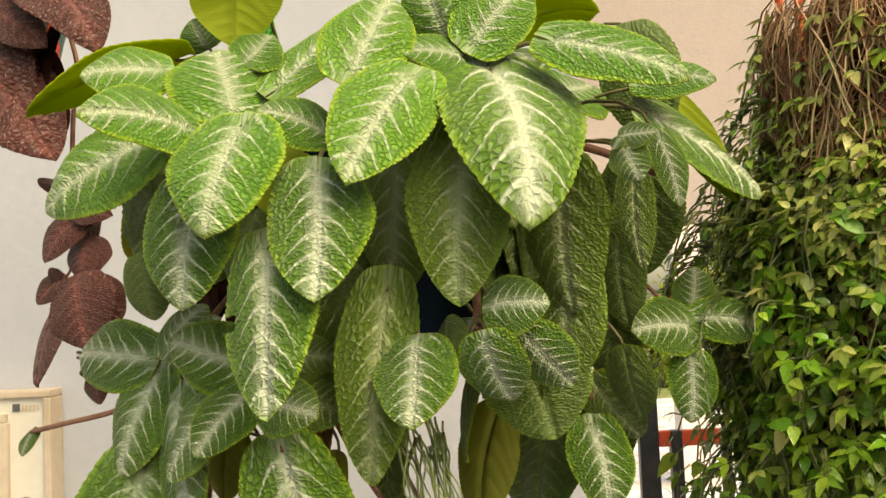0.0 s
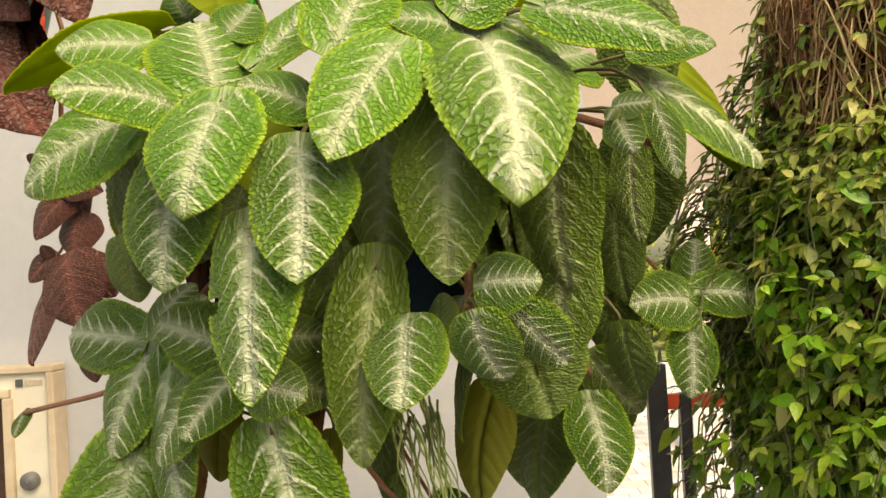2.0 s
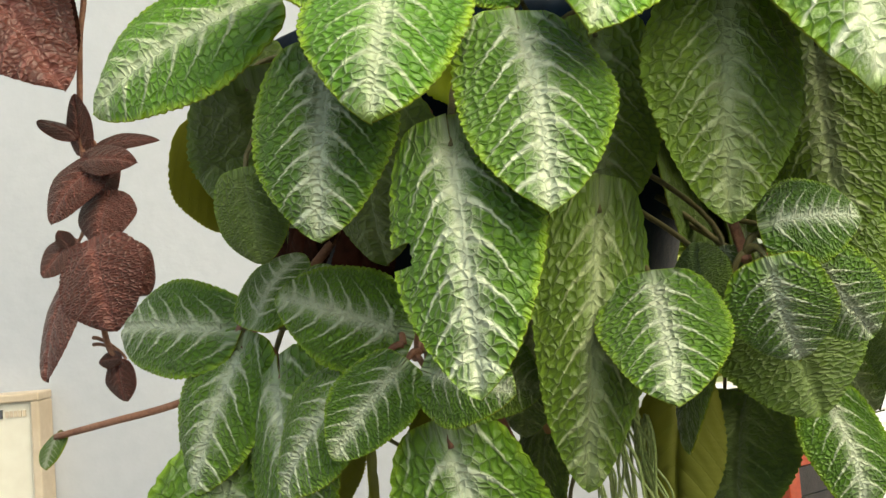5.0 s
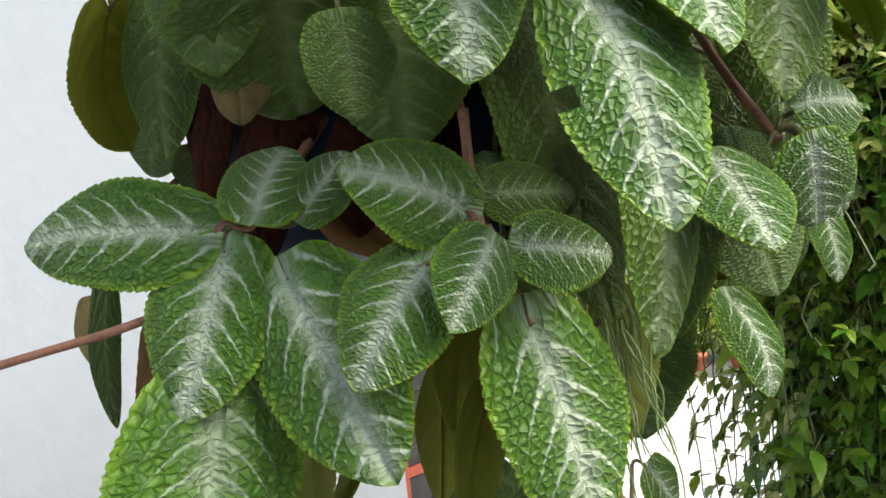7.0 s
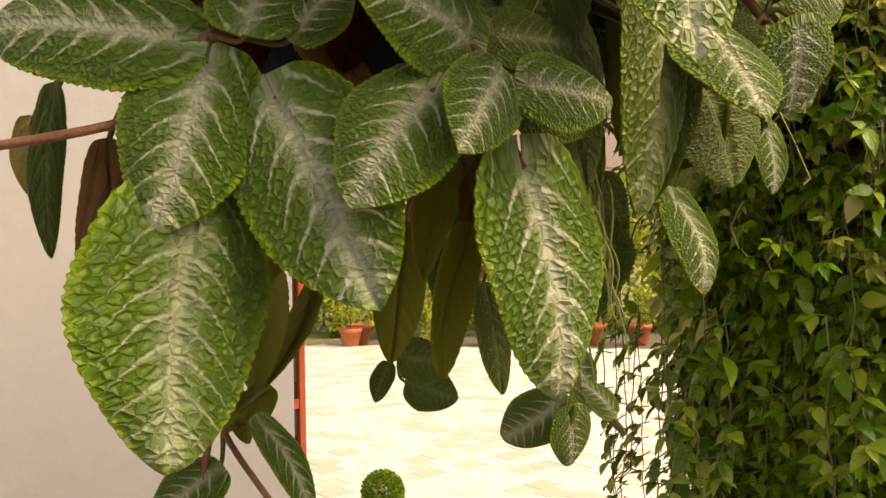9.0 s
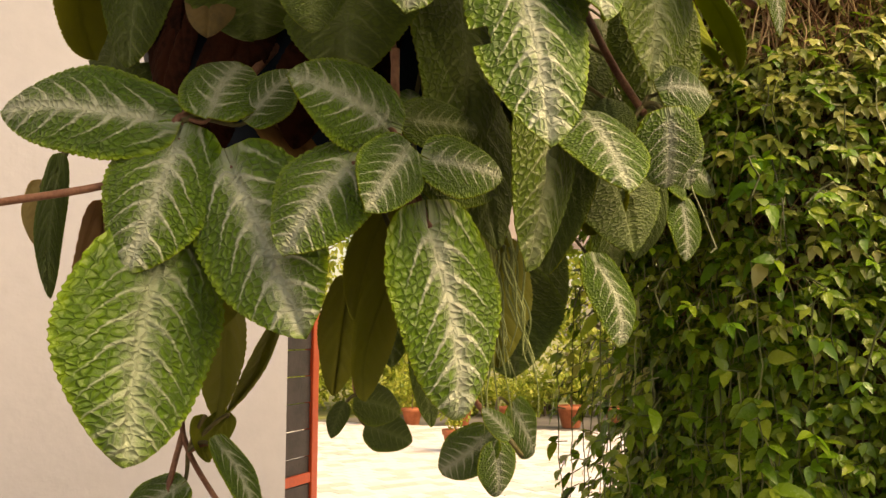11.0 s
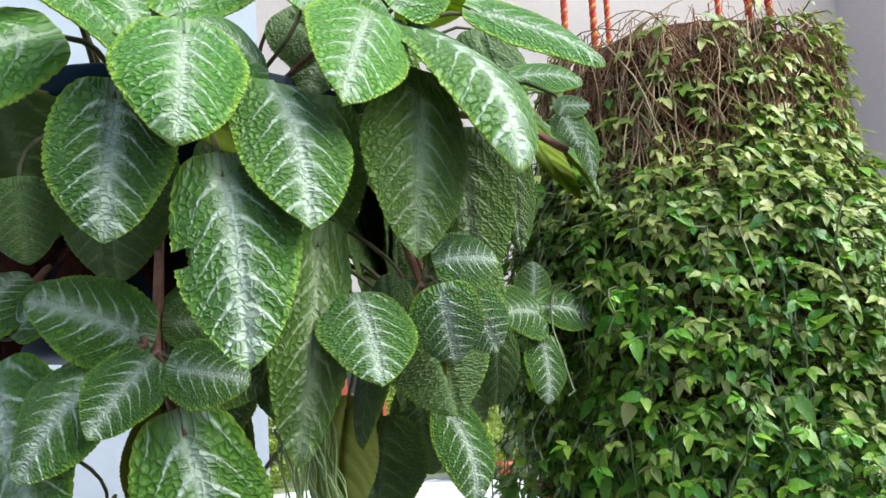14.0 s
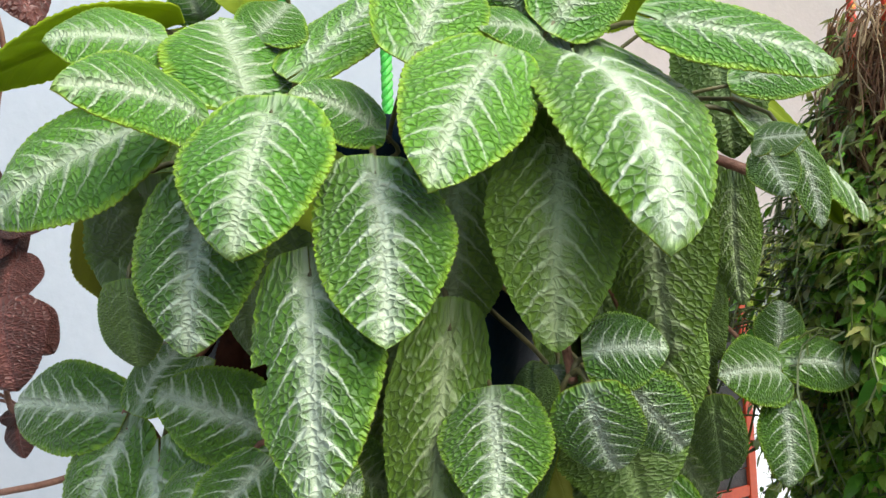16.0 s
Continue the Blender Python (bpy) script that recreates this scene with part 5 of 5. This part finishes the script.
# ---- yard beyond the opening ----
def clumps(count, centre, size, leaf_size, seed, material, name, parent, hollow=0.5):
    """Leaves scattered through an uneven rounded crown."""
    r = random.Random(seed)
    verts, faces = [], []
    lobes = [(Vector([r.gauss(0, 0.42) * s for s in size]), r.uniform(0.35, 0.62)) for _ in range(9)]
    for i in range(count):
        lobe, rad = lobes[i % len(lobes)]
        d = Vector([r.gauss(0, 1) for _ in range(3)]).normalized() * rad * r.uniform(hollow, 1.0)
        p = lobe + Vector([d[k] * size[k] for k in range(3)]) + Vector(centre)
        m = facing(p, [r.gauss(0, 1) for _ in range(3)], [r.gauss(0, 0.6), r.gauss(0, 0.6), 1.2])
        s = leaf_size * r.uniform(0.6, 1.3)
        n = len(verts)
        for q in ((0, 0, 0), (0.45, -0.3, 0.06), (1, 0, -0.12), (0.45, 0.3, 0.06)):
            verts.append(m @ (Vector(q) * s))
        faces += [(n, n + 1, n + 2), (n, n + 2, n + 3)]
    me = bpy.data.meshes.new(name)
    me.from_pydata([tuple(v) for v in verts], [], faces)
    return part(name, me, material, parent)


def clay_pot(at, r, h, label, planted=0.0, seed=1):
    ob = thing("flower_pot", at, label, "plant pot", "pots in the yard")
    part("pot", lathe(bmesh.new(), [(0.001, 0), (r * 0.62, 0), (r * 0.65, 0.01), (r * 0.92, h * 0.8), (r, h * 0.8), (r * 1.02, h), (r * 0.9, h), (r * 0.85, h * 0.86), (0.001, h * 0.85)], 28), TERRACOTTA, ob, smooth=True)
    if planted:
        part("stem", tube(bmesh.new(), [(0, 0, h * 0.8), (0.01, 0.0, h + planted * 0.6)], 0.012, 6), BARK, ob)
        clumps(420, (0, 0, h + planted * 0.6), (planted * 0.6, planted * 0.6, planted * 0.55), planted * 0.16, seed, SHRUB, "crown", ob)
    return ob


def ball_bush():
    ob = thing("topiary", (2.37, 4.29, -0.02), "clipped round green bush in a clay pot", "topiary")
    part("pot", lathe(bmesh.new(), [(0.001, 0), (0.09, 0), (0.13, 0.26), (0.145, 0.26), (0.145, 0.31), (0.12, 0.31), (0.115, 0.28), (0.001, 0.28)], 28), TERRACOTTA, ob, smooth=True)
    part("stem", tube(bmesh.new(), [(0, 0, 0.27), (0, 0, 0.46)], 0.014, 7), BARK, ob)
    r = random.Random(3)
    verts, faces = [], []
    for i in range(4600):
        d = Vector([r.gauss(0, 1) for _ in range(3)]).normalized()
        m = facing(d * r.uniform(0.082, 0.112) + Vector((0, 0, 0.46)), d + Vector([r.gauss(0, 0.6) for _ in range(3)]), [r.gauss(0, 1) for _ in range(3)])
        n = len(verts)
        for q in ((0, 0, 0), (0.45, -0.3, 0), (1, 0, 0), (0.45, 0.3, 0)):
            verts.append(tuple(m @ (Vector(q) * 0.02)))
        faces += [(n, n + 1, n + 2), (n, n + 2, n + 3)]
    me = bpy.data.meshes.new("crown")
    me.from_pydata(verts, [], faces)
    part("crown", me, TOPIARY, ob)


ball_bush()


def tree(at, height, spread, seed):
    ob = thing("tree", at, "leafy yellow-green garden tree beyond the paving", "tree", "trees beyond the yard")
    r = random.Random(seed)
    trunk = tube(bmesh.new(), [(0, 0, -0.1), (0.05, 0.02, height * 0.3), (-0.04, 0.05, height * 0.6), (0, 0, height * 0.85)], [0.16, 0.12, 0.08, 0.03], 9)
    for i in range(7):
        a, z = r.uniform(0, 6.3), height * r.uniform(0.3, 0.7)
        tube(trunk, [(0, 0, z), (spread * 0.3 * math.cos(a), spread * 0.3 * math.sin(a), z + 0.3), (spread * 0.6 * math.cos(a), spread * 0.6 * math.sin(a), z + 0.8)], [0.06, 0.04, 0.015], 6)
    part("trunk", trunk, BARK, ob, smooth=True)
    clumps(2600, (0, 0, height * 0.68), (spread, spread, height * 0.36), 0.26, seed, SHRUB, "crown", ob, 0.35)


for i, (x, y, h, s) in enumerate(((9.5, 21.0, 5.5, 2.4), (13.5, 19.0, 6.5, 2.8), (17.5, 17.0, 6.0, 2.6), (6.0, 23.0, 6.0, 2.6), (3.0, 24.0, 5.5, 2.5), (21.0, 13.0, 6.0, 2.7), (12.0, 26.0, 8.0, 3.4), (19.0, 23.0, 8.0, 3.4), (0.0, 27.0, 8.0, 3.2))):
    tree((x, y, -0.05), h, s, 40 + i)
for i, (x, y, s) in enumerate(((8.4, 17.2, 1.0), (9.6, 16.6, 0.8), (10.6, 15.9, 1.1), (11.7, 15.0, 0.9), (12.7, 14.2, 1.0), (13.8, 13.3, 1.1), (7.2, 17.6, 1.0), (14.8, 12.3, 0.9), (5.8, 18.0, 1.0), (4.4, 18.2, 1.0), (2.8, 18.6, 1.0))):
    bush = thing("bush", (x, y, -0.06), "low yellow-green garden bush at the edge of the paving", "bush", "bushes along the paving")
    part("stem", tube(bmesh.new(), [(0, 0, 0), (0.02, 0, 0.35 * s)], 0.03, 6), BARK, bush)
    clumps(900, (0, 0, 0.5 * s), (0.75 * s, 0.75 * s, 0.6 * s), 0.13, 70 + i, SHRUB, "crown", bush, 0.3)
for i in range(16):
    x, y, s = 1.0 + 1.05 * i, 21.5 - 0.045 * i * i, (1.9, 2.4, 2.1, 2.7)[i % 4]
    bush = thing("bush", (x, y, -0.06), "tall yellow-green garden shrub behind the paving", "bush", "tall shrubs behind the yard")
    part("stem", tube(bmesh.new(), [(0, 0, 0), (0.02, 0, 0.35 * s)], 0.04, 6), BARK, bush)
    clumps(1100, (0, 0, 0.52 * s), (0.62 * s, 0.62 * s, 0.62 * s), 0.20, 120 + i, SHRUB, "crown", bush, 0.3)
for i, (x, y, r, h, g) in enumerate(((8.6, 14.6, 0.22, 0.36, 0.5), (9.3, 14.2, 0.2, 0.32, 0.6), (9.0, 14.9, 0.24, 0.4, 0.0), (10.0, 13.6, 0.22, 0.36, 0.5), (10.7, 13.0, 0.22, 0.36, 0.5), (11.5, 12.2, 0.26, 0.4, 0.6), (12.1, 11.6, 0.24, 0.38, 0.0), (12.6, 11.0, 0.24, 0.38, 0.6), (7.6, 10.6, 0.2, 0.34, 0.4))):
    clay_pot((x, y, -0.03), r, h, "terracotta flower pot at the edge of the paving", g, 90 + i)


def gate_leaf(x0, x1, y0, y1, left, right, top):
    ob = thing("gate_leaf", (x0, y0, -0.03), "red-framed gate leaf with dark panels, standing open", "gate", "gate leaves")
    ob.rotation_euler = (0, 0, math.atan2(y1 - y0, x1 - x0))
    w = math.hypot(x1 - x0, y1 - y0)
    part("stile", box(bmesh.new(), (0, -0.025, 0), (left, 0.025, top), 0.004), RED_PAINT, ob)
    part("stile", box(bmesh.new(), (w - right, -0.025, 0), (w, 0.025, top), 0.004), RED_PAINT, ob)
    for z in (0.0, top * 0.5, top - 0.05):
        part("rail", box(bmesh.new(), (left, -0.02, z), (w - right, 0.02, z + 0.05), 0.003), RED_PAINT, ob)
    for k in range(14):
        z = 0.05 + (top - 0.1) * k / 14
        part("panel", box(bmesh.new(), (left, -0.012 + 0.004 * (k % 2), z), (w - right, 0.010, z + (top - 0.1) / 14 - 0.006), 0.002), DARK_MESH, ob)


gate_leaf(1.535, 1.90, 4.10, 4.32, 0.08, 0.06, 1.98)


def pillar():
    ob = thing("gate_pillar", (2.38, 8.75, -0.05), "pinkish plastered pillar standing in the yard", "pillar")
    part("shaft", box(bmesh.new(), (-0.14, -0.14, 0), (0.14, 0.14, 2.9), 0.008), WALL_PINK, ob)
    part("band", box(bmesh.new(), (-0.16, -0.16, 1.813), (0.16, 0.16, 1.958), 0.006), RED_PAINT, ob, "orange-red painted band")
    part("cap", box(bmesh.new(), (-0.19, -0.19, 2.9), (0.19, 0.19, 3.0), 0.01), WALL_PINK, ob)


pillar()


def yard_stand():
    ob = thing("metal_stand", (1.019, 4.60, -0.03), "dark metal stand with orange-red crossbars standing on the paving", "metal stand")
    part("post", box(bmesh.new(), (-0.05, -0.03, 0), (0.05, 0.03, 1.336), 0.006), BLACK_METAL, ob)
    part("post", box(bmesh.new(), (0.110, -0.03, 0), (0.170, 0.03, 1.182), 0.006), BLACK_METAL, ob)
    part("crossbar", box(bmesh.new(), (0.05, -0.02, 1.101), (0.371, 0.02, 1.181), 0.006), RED_PAINT, ob, "orange-red crossbar")
    part("crossbar", box(bmesh.new(), (0.05, -0.02, 0.45), (0.371, 0.02, 0.50), 0.006), RED_PAINT, ob, "orange-red crossbar")
    part("post", box(bmesh.new(), (0.371, -0.025, 0), (0.421, 0.025, 1.181), 0.006), BLACK_METAL, ob)


yard_stand()


def floor_shrub():
    ob = thing("potted_shrub", (1.85, 1.30, 0.005), "tall broad-leaved green shrub in a clay pot", "potted plant")
    part("pot", lathe(bmesh.new(), [(0.001, 0), (0.14, 0), (0.19, 0.30), (0.21, 0.30), (0.21, 0.36), (0.18, 0.36), (0.17, 0.32), (0.001, 0.32)], 32), TERRACOTTA, ob, smooth=True)
    stem = bmesh.new()
    r = random.Random(8)
    for i in range(7):
        a = r.uniform(0, 6.3)
        top = Vector((0.26 * math.cos(a), 0.26 * math.sin(a), r.uniform(1.2, 1.7)))
        tube(stem, bezier((0.03 * math.cos(a), 0.03 * math.sin(a), 0.3), (0.05 * math.cos(a), 0.05 * math.sin(a), 0.8), top * 0.8, top, 7), 0.008, 6)
    part("stems", stem, STALK_GREEN, ob, smooth=True)
    clumps(420, (0, 0, 1.35), (0.42, 0.42, 0.55), 0.13, 21, SHRUB, "crown", ob, 0.2)


floor_shrub()

# ---- paving slabs, nearest ones single ----
SIZE = 0.215
HALF = SIZE / 2 - 0.004
slab = box(bmesh.new(), (-HALF, -HALF, -0.05), (HALF, HALF, 0.0), 0.003)
slab_mesh = mesh_of(slab, "slab")
slab_mesh.materials.append(SLAB)
paving = part("paving", box(bmesh.new(), (-3.0, 2.76, -0.058), (16.5, 16.2, -0.045)), FLOOR)
tagged(paving, "pale tan and white paved yard in bright daylight", "paving", kind="structure")
spots, rest = [], []
for j in range(61):
    for i in range(-13, 76):
        x, y = i * SIZE + (j % 2) * SIZE / 2, 2.88 + j * SIZE
        if x + 0.74 * y > 19.5 or x > 16.2:
            continue
        (spots if abs(x - 0.62 * y) < 0.75 and y < 12.5 and len(spots) < 300 else rest).append((x, y))
for x, y in spots:
    ob = new("slab", slab_mesh)
    ob.location, ob.parent = (x, y, 0), paving
corners = np.array([(sx * HALF, sy * HALF, z) for z in (0.0, -0.04) for sx, sy in ((-1, -1), (1, -1), (1, 1), (-1, 1))])
sides = np.array([(0, 1, 2, 3), (0, 4, 5, 1), (1, 5, 6, 2), (2, 6, 7, 3), (3, 7, 4, 0)])
lift = random.Random(3)
verts = np.concatenate([corners + (x, y, lift.uniform(-0.003, 0.001)) for x, y in rest])
quads = np.concatenate([sides + 8 * n for n in range(len(rest))])
me = bpy.data.meshes.new("slabs")
me.from_pydata(verts.tolist(), [], quads.tolist())
part("slabs", me, SLAB, paving, kind="stuff")
# single leaves of the vine
for k in near:
    m, n, fresh = placed[k]
    ob = new("leaf", single[n])
    ob.parent, ob.matrix_local = basket, m
